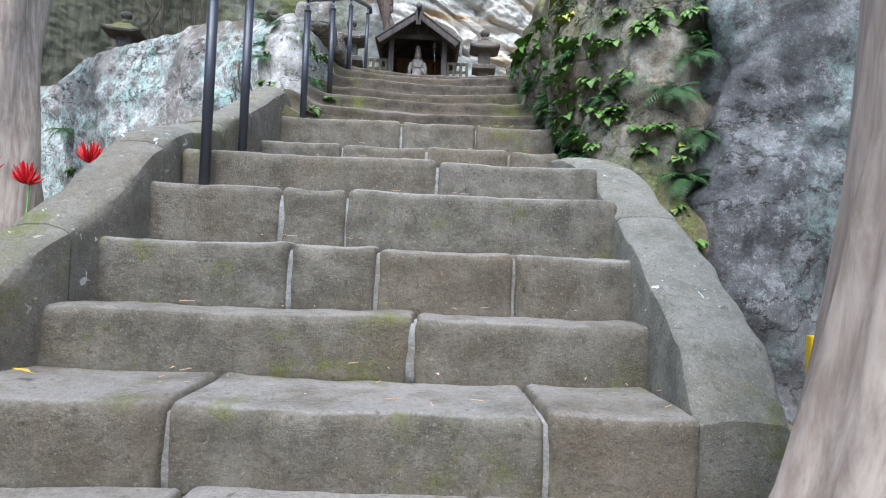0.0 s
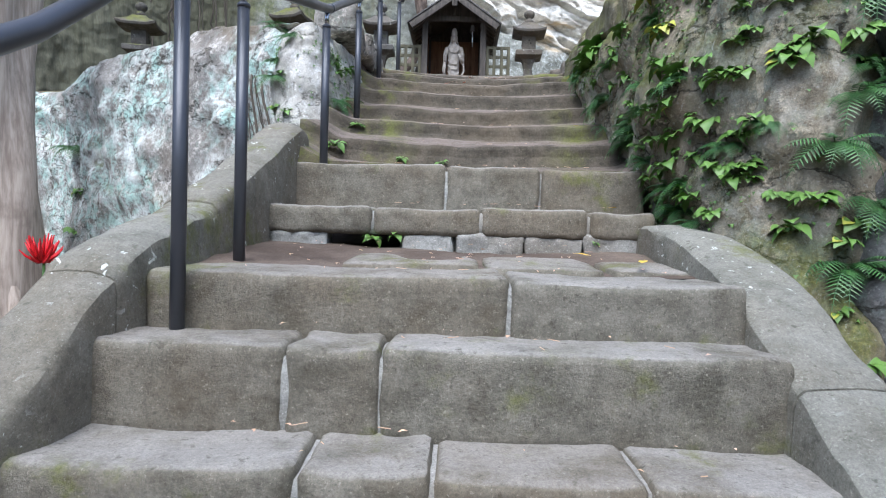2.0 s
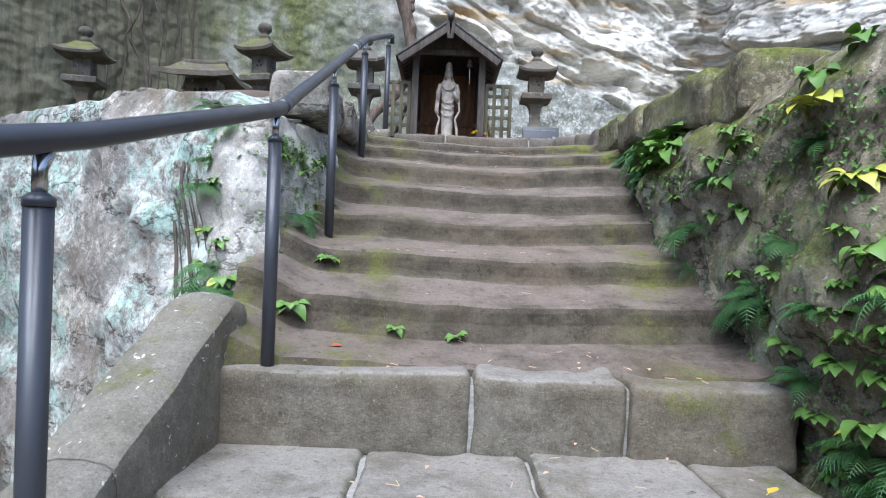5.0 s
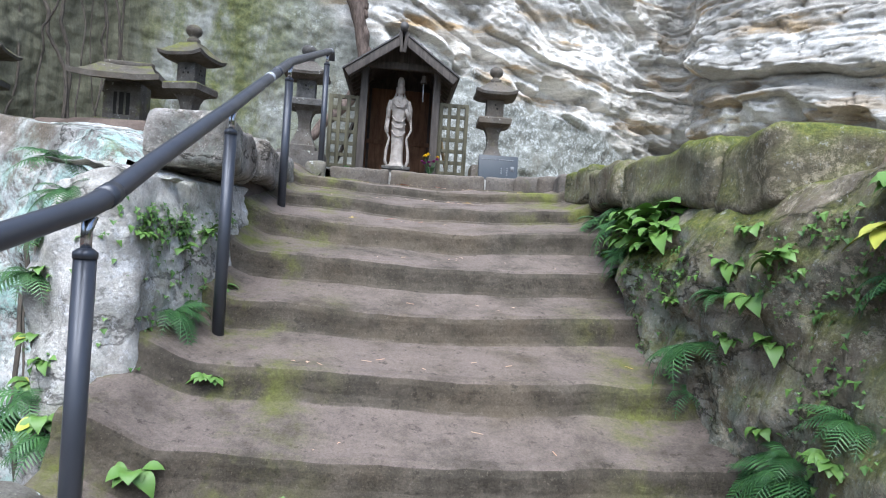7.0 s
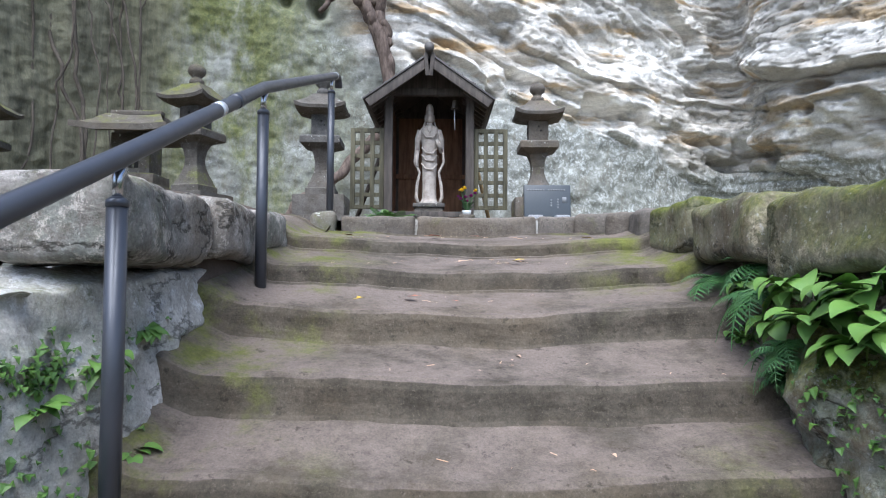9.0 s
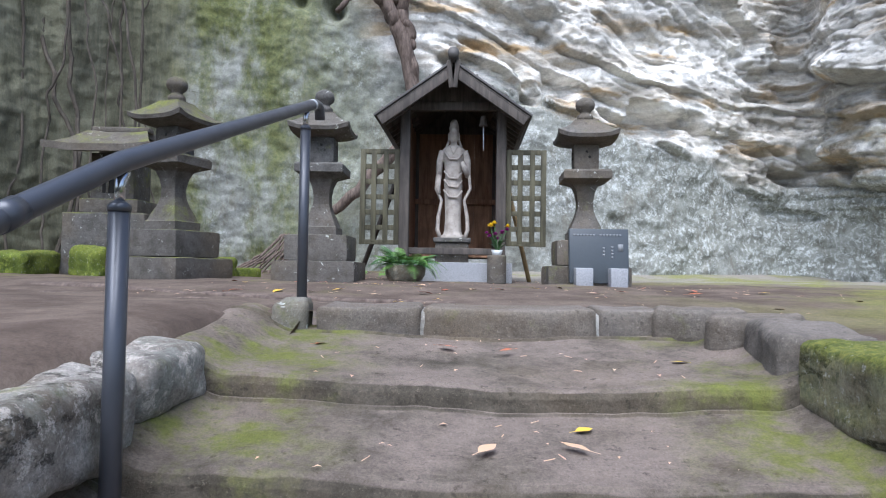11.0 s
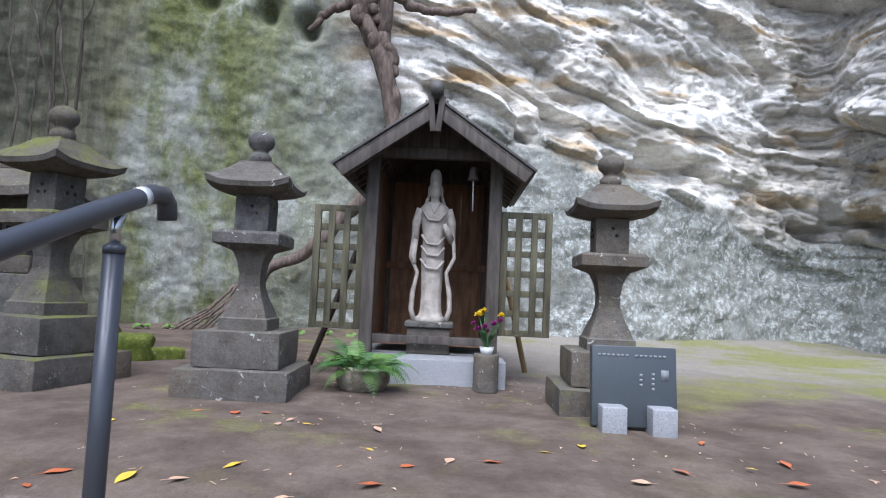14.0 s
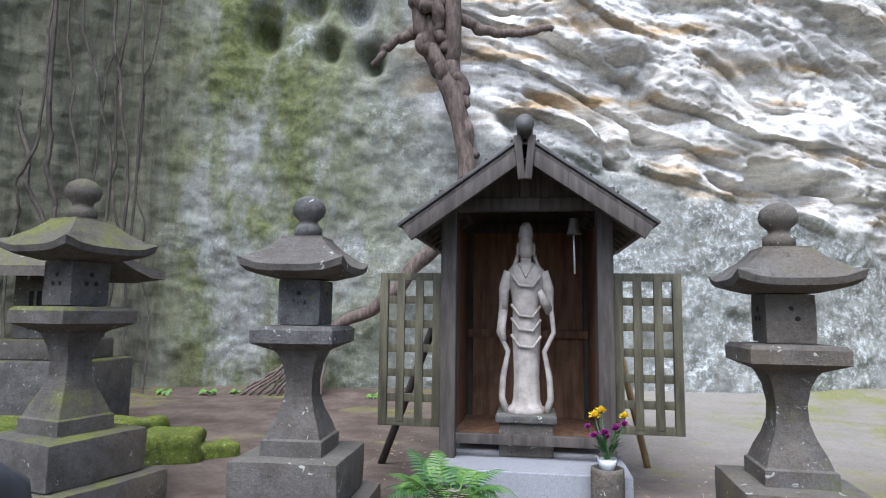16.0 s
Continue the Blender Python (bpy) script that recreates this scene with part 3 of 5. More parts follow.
def outcrop(name, plan, profile, material, label, amp=0.08, freq=1.2, n=160, per=20, seed=0.0, structure=True):
    """A rock bank along plan (x, y, height), its section given as (inset, part of the height)."""
    c, nr, t = curve_points(plan, n)
    sec = []
    for (i0, h0), (i1, h1) in zip(profile, profile[1:]):
        for k in range(per):
            sec.append((i0 + (i1 - i0) * k / per, h0 + (h1 - h0) * k / per))
    sec.append(profile[-1])
    sec = np.array(sec)
    m = len(sec)
    X = c[None, :, 0] - nr[None, :, 0] * sec[:, :1]
    Y = c[None, :, 1] - nr[None, :, 1] * sec[:, :1]
    base = np.full(n, 0.62)
    Z = base[None, :] + (c[None, :, 2] - base[None, :]) * sec[:, 1:2]
    fine = 0.022 * fbm(X * 9 + seed, Y * 9, Z * 9, 3)
    D = fine + amp * fbm(X * freq + seed, Y * freq, Z * freq, 6, 0.58) - 0.35 * amp * smooth(0.25, 0.0, np.abs(vn(X * 2 + seed, Y * 2, Z * 4)))
    wall = smooth(0.99, 0.9, sec[:, 1:2])
    X, Y, Z = X + nr[None, :, 0] * D * wall, Y + nr[None, :, 1] * D * wall, Z + D * 0.5 * (1 - wall)
    v = np.stack([X, Y, Z], -1).reshape(-1, 3)
    BANKS[name] = (np.stack([X, Y, Z], -1), nr)
    return tagged(new(name, mesh_of(name, v, grid_faces(m, n), material)), label, "rock", kind="structure")


SECTION = [(0.0, -0.2), (0.02, 0.5), (0.06, 0.9), (0.16, 0.985), (0.5, 1.0), (1.15, 1.0)]
outcrop("rock_bank_left", [(-13.0, 8.4, 4.0), (-8.0, 9.2, 4.0), (-6.2, 9.0, 3.98), (-5.35, 8.0, 3.9), (-4.95, 7.35, 3.86), (-4.3, 6.85, 3.92), (-3.0, 6.05, 3.95), (-2.1, 5.45, 3.9), (-1.75, 5.2, 3.8), (-1.62, 5.15, 3.7)],
        SECTION, ROCK_L, "pale lichen-covered rock face beside the steps", 0.10, 1.1, 220)
outcrop("rock_bank_right", [(1.72, 2.98, 3.3), (1.42, 2.78, 3.45), (1.18, 2.84, 3.55), (0.97, 3.1, 3.6), (0.89, 3.4, 3.64), (0.82, 3.9, 3.70), (0.81, 4.7, 3.60), (0.84, 5.5, 3.66), (0.91, 6.2, 3.72), (0.94, 6.9, 3.78), (0.90, 7.5, 3.84), (0.86, 7.95, 3.9)][::-1],
        [(-0.06, -0.2), (-0.03, 0.5), (0.02, 0.85), (0.05, 0.95), (0.14, 0.99), (0.5, 1.0), (1.0, 1.0)], ROCK_R, "mossy brown rock bank covered with ferns", 0.11, 1.4, 260, seed=5)
outcrop("boulder_right", [(7.0, 1.2, 3.6), (4.5, 2.0, 3.9), (2.6, 2.45, 3.9), (1.85, 2.52, 3.75), (1.52, 2.60, 3.6), (1.43, 2.92, 3.5)][::-1],
        [(0.0, -0.2), (0.05, 0.4), (0.14, 0.8), (0.24, 0.95), (0.4, 0.99), (0.8, 1.0), (2.0, 1.02)], BOULDER, "grey fissured boulder face with pale lichen", 0.14, 0.9, 180, seed=9)
outcrop("rock_bank_stairside", [(-1.66, 4.75, 3.56), (-1.45, 4.55, 3.58), (-1.22, 4.62, 3.60), (-1.18, 4.95, 3.61), (-1.12, 5.3, 3.62), (-1.10, 5.9, 3.65), (-1.12, 6.4, 3.68), (-1.15, 7.2, 3.73), (-1.10, 7.75, 3.80), (-1.0, 8.05, 3.86)],
        [(0.0, -0.2), (0.01, 0.5), (0.03, 0.9), (0.1, 0.985), (0.3, 1.0), (0.5, 0.995)], ROCK_S, "weathered rock flank beside the carved steps", 0.06, 1.6, 220, seed=3)


# ---- steps ----
JOINTS = {4: (-1.7, -0.773, 0.293, 0.74), 5: (-1.45, -0.098, 0.86), 6: (-1.38, -0.608, -0.265, 0.284, 0.82), 7: (-1.34, -0.723, -0.438, 0.79), 8: (-1.29, -0.032, 0.77),
          9: (-1.27, -0.676, -0.10, 0.47, 0.82), 10: (-1.26, -0.30, 0.265, 0.88), 18: (-0.95, -0.44, 0.40, 0.73)}
for k in range(4):
    JOINTS[k] = (-1.9, -0.9 + 0.2 * (k % 2), 0.1 + 0.15 * (k % 3), 0.85)
for k, joints in JOINTS.items():
    y, z = STEPS[k]
    nxt = STEPS[k + 1][0] if k + 1 < len(STEPS) else y + 0.3
    deep = min(nxt - y, 0.42) + 0.06
    low = STEPS[k - 1][1] - 0.05 if k else z - 0.3
    if k == 9:
        low = 2.015
    step = thing("stone_step", "worn stone step of joined blocks" if k != 18 else "top step of dark stone blocks edging the terrace", "step", (0, y, low), group="steps of the stairway")
    for b, (x0, x1) in enumerate(zip(joints, joints[1:])):
        h = z - low + random.uniform(-0.008, 0.008)
        sag = random.uniform(0.004, 0.012)
        v, f = worn_block((x1 - x0 - 0.008, deep, h), 0.027, 0.032, 0.0062, k * 3.1 + b, 8.0, top=lambda p, w=x1 - x0, s=sag: -s * (1 - (2 * p[:, 0] / w) ** 2))
        tw = random.uniform(-0.014, 0.014)
        v[:, 1] += tw * v[:, 0]
        v[:, 2] += random.uniform(-0.012, 0.012) * v[:, 0] * (v[:, 2] > 0.1)
        v = v + np.array([(x0 + x1) / 2, deep / 2 + random.uniform(-0.012, 0.008), 0])
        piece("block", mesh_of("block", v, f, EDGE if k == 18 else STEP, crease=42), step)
    v, f = worn_block((joints[-1] - joints[0] - 0.03, deep - 0.03, z - low - 0.028), 0.06, 0.02, 0.003, k, 9.0)
    piece("mortar", mesh_of("mortar", v + np.array([(joints[0] + joints[-1]) / 2, deep / 2 + 0.006, 0]), f, MORTAR), step, "pale grey mortar in the joints")

    if k == 9:
        for q, (x0, x1, zz) in enumerate(((-1.22, -0.92, 2.03), (-0.52, -0.24, 2.022), (-0.235, 0.13, 2.028), (0.137, 0.44, 2.018), (0.447, 0.79, 2.05))):
            v, f = worn_block((x1 - x0, 0.16, 0.13), 0.022, 0.012, 0.013, 50 + q, 14.0)
            piece("mortar", mesh_of("mortar", v + np.array([(x0 + x1) / 2, 0.095, zz - 0.13 - low]), f, MORTAR), step, "pale crumbling mortar under the blocks")


def carved_steps():
    """Steps cut from the bedrock: one surface with sagging, rounded edges."""
    prof = [(3.95, 2.30), (4.02, 2.435), (4.38, 2.49)]
    for k in range(11, 18):
        y, z = STEPS[k]
        nz = STEPS[k + 1][1]
        ny = STEPS[k + 1][0]
        back = z + min(0.075, (nz - z) * 0.45)
        prof += [(y - 0.018, z - 0.09), (y - 0.012, z - 0.035), (y, z - 0.014), (y + 0.022, z - 0.002), (y + 0.06, z), (y + 0.6 * (ny - y), z + 0.5 * (back - z)), (ny - 0.04, back - 0.008), (ny - 0.028, back + 0.006)]
    prof += [(7.74, 3.84), (7.9, 3.86)]
    p = np.array(prof)
    s = np.r_[0, np.cumsum(np.linalg.norm(np.diff(p, axis=0), axis=1))]
    t = np.unique(np.concatenate([s, np.linspace(0, s[-1], 560)]))
    py, pz = np.interp(t, s, p[:, 0]), np.interp(t, s, p[:, 1])
    xs = np.linspace(-1.32, 1.12, 170)
    X, PY = np.meshgrid(xs, py)
    PZ = np.meshgrid(xs, pz)[1]
    wob = 0.022 * fbm(X * 1.6, PZ * 1.7, 3.0, 2) + 0.010 * fbm(X * 9, PZ * 9, PY * 4, 4)
    bow = 0.09 * ((X + 0.1) / 1.1) ** 2
    Y = PY + wob - bow * 0.6
    sag = -0.035 * np.cos(np.clip((X + 0.1) / 1.05, -1, 1) * math.pi / 2) ** 2 + 0.022
    side = smooth(0.78, 1.08, X) + smooth(-1.02, -1.28, X)
    Z = PZ + sag + 0.012 * fbm(X * 3, PY * 3, 2.0, 4) + 0.10 * side
    v = np.stack([X, Y, Z], -1).reshape(-1, 3)
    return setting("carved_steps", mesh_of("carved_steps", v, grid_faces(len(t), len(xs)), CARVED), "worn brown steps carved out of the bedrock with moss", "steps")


carved_steps()


def landing():
    xs, ys = np.linspace(-1.35, 0.85, 90), np.linspace(2.66, 3.85, 60)
    X, Y = np.meshgrid(xs, ys)
    Z = np.interp(Y, [2.66, 2.8, 3.5], [1.865, 1.885, 1.95]) + 0.018 * fbm(X * 3, Y * 3, 1.0, 4) + 0.03 * smooth(-0.9, -1.3, X)
    return setting("landing", mesh_of("landing", np.stack([X, Y, Z], -1).reshape(-1, 3), grid_faces(*X.shape), EARTH), "short landing of packed earth between the steps", "ground")


landing()
for x0, x1, y0, y1 in ((-0.72, -0.12, 2.74, 3.28), (-0.10, 0.40, 2.74, 3.22), (0.42, 0.76, 2.74, 3.12)):
    v, f = worn_block((x1 - x0, y1 - y0, 0.12), 0.05, 0.03, 0.012, x0, 4.0)
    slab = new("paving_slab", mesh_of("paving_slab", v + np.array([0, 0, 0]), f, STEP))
    slab.matrix_basis = pose((x0 + x1) / 2, (y0 + y1) / 2, 1.793, 2.6, 0, 3)
    tagged(slab, "flat worn paving stone sunk in earth", "paving stone", "paving stones on the landing")


# ---- side kerbs of the stairway ----
def kerb(path, width, height, joints, name, label, seed):
    """Sloping kerb of long stones along path (x, y, top z)."""
    top = thing(name, label, "kerb", path[0][:2] + (0,))
    top.matrix_basis = Matrix.Identity(4)
    p = np.array(path, float)
    s = np.r_[0, np.cumsum(np.linalg.norm(np.diff(p, axis=0), axis=1))]
    cut = [0.0] + list(joints) + [s[-1]]
    for q, (a, b) in enumerate(zip(cut, cut[1:])):
        nn = max(4, int((b - a) / 0.05))
        tt = np.linspace(a + 0.004, b - 0.004, nn)
        c = np.stack([np.interp(tt, s, p[:, k]) for k in range(3)], 1)
        hw, hh = width / 2, height
        ring = [(-hw, -hh), (-hw, -0.5 * hh), (-hw, -0.06), (-hw + 0.008, -0.02), (-hw + 0.03, -0.004), (-0.3 * hw, 0.006), (0.3 * hw, 0.006), (hw - 0.03, -0.004), (hw - 0.008, -0.02), (hw, -0.06), (hw, -0.5 * hh), (hw, -hh)]
        V = []
        for i, (cx, cy, cz) in enumerate(c):
            e = 0.02 if i in (0, nn - 1) else 0.0
            for dx, dz in ring:
                V.append((cx + dx * (1 - e), cy, cz + dz - e * 0.4))
        V = np.array(V)
        d = np.stack([fbm(V[:, 0] * 6 + seed + g, V[:, 1] * 6, V[:, 2] * 6, 3) for g in (0, 40, 80)], 1)
        V = V + d * 0.011
        k = len(ring)
        faces = grid_faces(nn, k, True)
        faces += [tuple(range(k)), tuple(range((nn - 1) * k, nn * k))[::-1]]
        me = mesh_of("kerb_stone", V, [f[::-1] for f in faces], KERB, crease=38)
        piece("kerb_stone", me, top)
    return top


kerb([(-1.80, 0.3, 0.62), (-1.66, 0.9, 0.98), (-1.59, 1.25, 1.22), (-1.52, 1.5, 1.41), (-1.45, 1.83, 1.64), (-1.42, 2.16, 1.92), (-1.41, 2.3, 1.98), (-1.39, 2.85, 2.12), (-1.385, 2.855, 2.16), (-1.36, 3.3, 2.34), (-1.33, 4.0, 2.67), (-1.33, 4.12, 2.67)], 0.26, 0.75, (1.55, 2.25, 3.05, 3.5), "stair_kerb", "sloping lichen-spotted stone kerb along the steps", 2.0)
kerb([(0.86, 1.02, 0.96), (0.88, 1.2, 1.17), (0.90, 1.6, 1.42), (0.90, 2.05, 1.68), (0.90, 2.5, 1.91), (0.89, 2.8, 2.01), (0.88, 3.0, 2.06), (0.87, 3.3, 2.10), (0.87, 3.55, 2.10)], 0.30, 0.75, (1.18,), "stair_kerb", "thick rounded stone kerb with pale mortar seam", 8.0)


# ---- handrail ----
def handrail():
    rail = thing("handrail", "dark grey painted steel handrail with round posts", "handrail", (0, 0, 0))
    x = -1.06
    line = [(x - 0.04, -0.6, 1.38), (x - 0.02, 0.75, 2.05), (x - 0.05, 1.48, 2.44), (x - 0.07, 2.0, 2.80), (x - 0.09, 2.27, 2.965), (x - 0.09, 2.34, 2.99), (x - 0.09, 2.45, 3.005), (x - 0.08, 2.9, 3.10), (x, 3.95, 3.38), (x, 4.05, 3.415), (x, 4.3, 3.53), (x, 5.08, 3.87), (x, 6.28, 4.41), (x + 0.02, 7.83, 4.965), (x + 0.03, 7.97, 5.015), (x + 0.03, 8.03, 5.02), (x + 0.03, 8.06, 5.0), (x + 0.03, 8.068, 4.955)]
    lx, ly, lz = [[q[c] for q in line[:15]] for c in range(3)]
    part("rail_bar", tube(line, 0.027, 14), RAIL, rail)
    for y, z0 in ((2.22, 1.69), (2.77, 1.93), (3.95, 2.45), (5.08, 2.96), (6.28, 3.52), (7.83, 4.0)):
        zt = np.interp(y, ly, lz)
        px = np.interp(y, ly, lx)
        post = part("post", tube([(px, y, z0 - 0.08), (px, y, zt - 0.115)], 0.025, 14), RAIL, rail)
        part("collar", tube([(px, y, zt - 0.12), (px, y, zt - 0.105), (px, y, zt - 0.095)], [0.027, 0.027, 0.015], 14), RAIL, post)
        part("bracket", tube([(px, y, zt - 0.1), (px, y, zt - 0.055), (px, y + 0.012, zt - 0.022)], [0.013, 0.013, 0.018], 10), CHROME, post, "bright steel bracket under the rail")
    for a, b, r, name, mat in ((2.27, 2.32, 0.0295, "joint_sleeve", RAIL), (4.02, 4.07, 0.0295, "joint_sleeve", RAIL), (5.9, 5.95, 0.0295, "joint_sleeve", RAIL), (2.14, 2.18, 0.0279, "reflective_tape", TAPE), (5.72, 5.76, 0.0279, "reflective_tape", TAPE), (7.91, 7.935, 0.0279, "reflective_tape", TAPE)):
        part(name, tube([(np.interp(q, ly, lx), q, np.interp(q, ly, lz)) for q in (a, b)], r, 14), mat, rail, "silver tape band" if mat is TAPE else "")
    return rail


handrail()


# ---- shrine ----
def shrine():
    cx, yf, yb = -0.42, 11.70, 12.95
    s = thing("wooden_shrine", "small dark wooden shrine with a gabled roof and open front", "shrine", (0, 0, 0))
    xl, xr = cx - 0.545, cx + 0.545
    for x in (xl, xr):
        for y in (yf, yb):
            part("post", boxed(x - 0.055, x + 0.055, y - 0.055, y + 0.055, 4.03 if y == yb else 4.235, 6.03, 0.006), WOOD, s)
    part("front_beam", boxed(xl - 0.08, xr + 0.08, yf - 0.03, yf + 0.05, 5.965, 6.06, 0.006), WOOD, s)
    part("back_beam", boxed(xl - 0.08, xr + 0.08, yb - 0.04, yb + 0.04, 5.965, 6.06, 0.006), WOOD, s)
    for x in (xl, xr):
        part("side_beam", boxed(x - 0.04, x + 0.04, yf - 0.3, yb + 0.2, 6.0, 6.07, 0.005), WOOD, s)
        n = 6
        for k in range(n):
            y0 = yf + 0.05 + (yb - yf - 0.1) * k / n
            part("side_board", boxed(x - 0.014, x + 0.014, y0, y0 + (yb - yf - 0.1) / n - 0.0004, 4.35, 5.99, 0.003), WOOD_IN, s)
    for k in range(8):
        x0 = xl + 0.05 + (xr - xl - 0.1) * k / 8
        part("back_board", boxed(x0, x0 + (xr - xl - 0.1) / 8 - 0.0004, yb - 0.02, yb + 0.01, 4.30, 5.99, 0.003), WOOD_IN, s)
    part("back_rail", boxed(xl, xr, yb - 0.06, yb - 0.022, 5.02, 5.09, 0.004), WOOD_IN, s)
    for z0 in (4.33,):
        part("sill", boxed(xl + 0.045, xr - 0.045, yf - 0.02, yf + 0.03, z0, z0 + 0.07, 0.004), WOOD, s)
    part("floor_board", boxed(xl, xr, yf + 0.2, yb, 4.30, 4.325, 0.003), WOOD_IN, s)
    # gable boards over the front beam
    pitch = 0.70
    for y0, y1 in ((yf - 0.005, yf + 0.02), (yb - 0.01, yb + 0.015)):
        g = bmesh.new()
        vs = [[g.verts.new(q) for q in ((xl, y, 6.06), (xr, y, 6.06), (cx, y, 6.06 + 0.545 * pitch - 0.02))] for y in (y0, y1)]
        g.faces.new(vs[0])
        g.faces.new(vs[1][::-1])
        for i in range(3):
            g.faces.new((vs[0][i], vs[1][i], vs[1][(i + 1) % 3], vs[0][(i + 1) % 3]))
        part("gable_board", g, WOOD, s, flat=True)
    part("gable_strut", boxed(cx - 0.035, cx + 0.035, yf - 0.04, yf - 0.005, 6.06, 6.40, 0.004), WOOD, s)
    # roof
    apex, half, y0, y1 = 6.43, 0.845, yf - 0.36, yb + 0.35
    for sgn in (-1, 1):
        L = half / math.cos(math.atan(pitch))
        m = Matrix.Translation((cx, 0, apex)) @ Matrix.Rotation(sgn * math.atan(pitch), 4, "Y")
        a, b = (0, L) if sgn > 0 else (-L, 0)
        slope = part("roof_slope", box(bmesh.new(), a, b, y0, y1, -0.055, -0.03, 0.003, m=m), WOOD, s)
        part("roof_sheet", box(bmesh.new(), a - (0.02 if sgn < 0 else 0), b + (0.02 if sgn > 0 else 0), y0 - 0.015, y1 + 0.015, -0.026, 0.0, 0.006, m=m), ROOF_METAL, slope, "dark sheet roof covering")
        for k in range(5):
            c0 = a + (b - a) * (k + 0.5) / 5
            part("roof_seam", box(bmesh.new(), c0 - 0.008, c0 + 0.008, y0 - 0.017, y1 + 0.017, 0.001, 0.012, 0.003, m=m), ROOF_METAL, slope)
        part("barge_board", box(bmesh.new(), a, b, y0 - 0.012, y0 + 0.02, -0.15, -0.057, 0.004, m=m), WOOD, s)
        n = 10
        for k in range(n):
            yy = y0 + 0.06 + (y1 - y0 - 0.12) * k / (n - 1)
            e0, e1 = (b - 0.42, b - 0.03) if sgn > 0 else (a + 0.03, a + 0.42)
            part("rafter", box(bmesh.new(), e0, e1, yy - 0.02, yy + 0.02, -0.105, -0.057, 0.003, m=m), WOOD, s)
    ridge = part("ridge_cap", tube([(cx, y0 - 0.06, apex + 0.03), (cx, y1 + 0.05, apex + 0.03)], 0.055, 12), ROOF_METAL, s)
    part("ridge_disc", tube([(cx, y0 - 0.085, apex + 0.045), (cx, y0 - 0.05, apex + 0.045)], 0.062, 18), ROOF_METAL, ridge, "round ridge-end ornament")
    for sgn in (-1, 1):
        part("gable_pendant", box(bmesh.new(), -0.025, 0.025, y0 - 0.04, y0 - 0.014, -0.30, 0.0, 0.006, m=Matrix.Translation((cx + sgn * 0.05, 0, apex - 0.02)) @ Matrix.Rotation(sgn * 0.1, 4, "Y")), WOOD, s)
    # lattice wings
    for x0, x1 in ((xl - 0.51, xl - 0.06), (xr + 0.06, xr + 0.51)):
        y = yf + 0.02
        wing = part("lattice_frame", bmesh.new(), LATTICE, s, "dark wooden lattice panel")
        bm = bmesh.new()
        z0, z1 = 4.43, 5.52
        for a, b, c, d in ((x0, x0 + 0.06, z0, z1), (x1 - 0.06, x1, z0, z1), (x0 + 0.062, x1 - 0.062, z0, z0 + 0.055), (x0 + 0.062, x1 - 0.062, z1 - 0.055, z1)):
            box(bm, a, b, y - 0.02, y + 0.02, c, d, 0.003)
        for f in bm.faces:
            f.smooth = True
        bm.to_mesh(wing.data)
        bm.free()
        for k in range(1, 3):
            xx = x0 + 0.02 + (x1 - x0 - 0.04) * k / 3
            part("upright_slat", boxed(xx - 0.029, xx + 0.029, y - 0.024, y - 0.002, z0 + 0.03, z1 - 0.03, 0.003), LATTICE, wing)
        for k in range(1, 6):
            zz = z0 + 0.02 + (z1 - z0 - 0.04) * k / 6
            part("cross_slat", boxed(x0 + 0.03, x1 - 0.03, y + 0.001, y + 0.024, zz - 0.028, zz + 0.028, 0.003), LATTICE, wing)
    part("left_brace", tube([(xl - 0.05, yf + 0.12, 5.35), (xl - 0.62, yf + 0.55, 4.0)], 0.03, 10), WOOD, s, "slanting dark timber prop")
    part("right_brace", tube([(xr + 0.06, yf + 0.3, 5.3), (xr + 0.42, yf + 0.9, 4.0)], 0.028, 10), POLE_WOOD, s, "slanting pale bamboo prop")
    bell = part("bell", lathe([(0.008, 0.12), (0.03, 0.115), (0.038, 0.06), (0.045, 0.01), (0.056, 0.0), (0.05, -0.004)][::-1], 16), WOOD, s, "small dark bronze bell")
    bell.location = (cx + 0.34, yf + 0.05, 5.80)
    part("bell_cord", tube([(cx + 0.34, yf + 0.05, 5.80), (cx + 0.345, yf + 0.05, 5.52)], 0.007, 6), TAPE, bell, "white cord").location = (-(cx + 0.34), -(yf + 0.05), -5.80)
    base = new("granite_base", bpy.data.meshes.new("granite_base"))
    bm = boxed(cx - 0.60, cx + 0.66, 11.36, 13.1, 3.98, 4.235, 0.008)
    bm.to_mesh(base.data)
    bm.free()
    base.data.materials.append(GRANITE)
    tagged(base, "speckled grey granite plinth under the shrine", "plinth")
    return s


shrine()


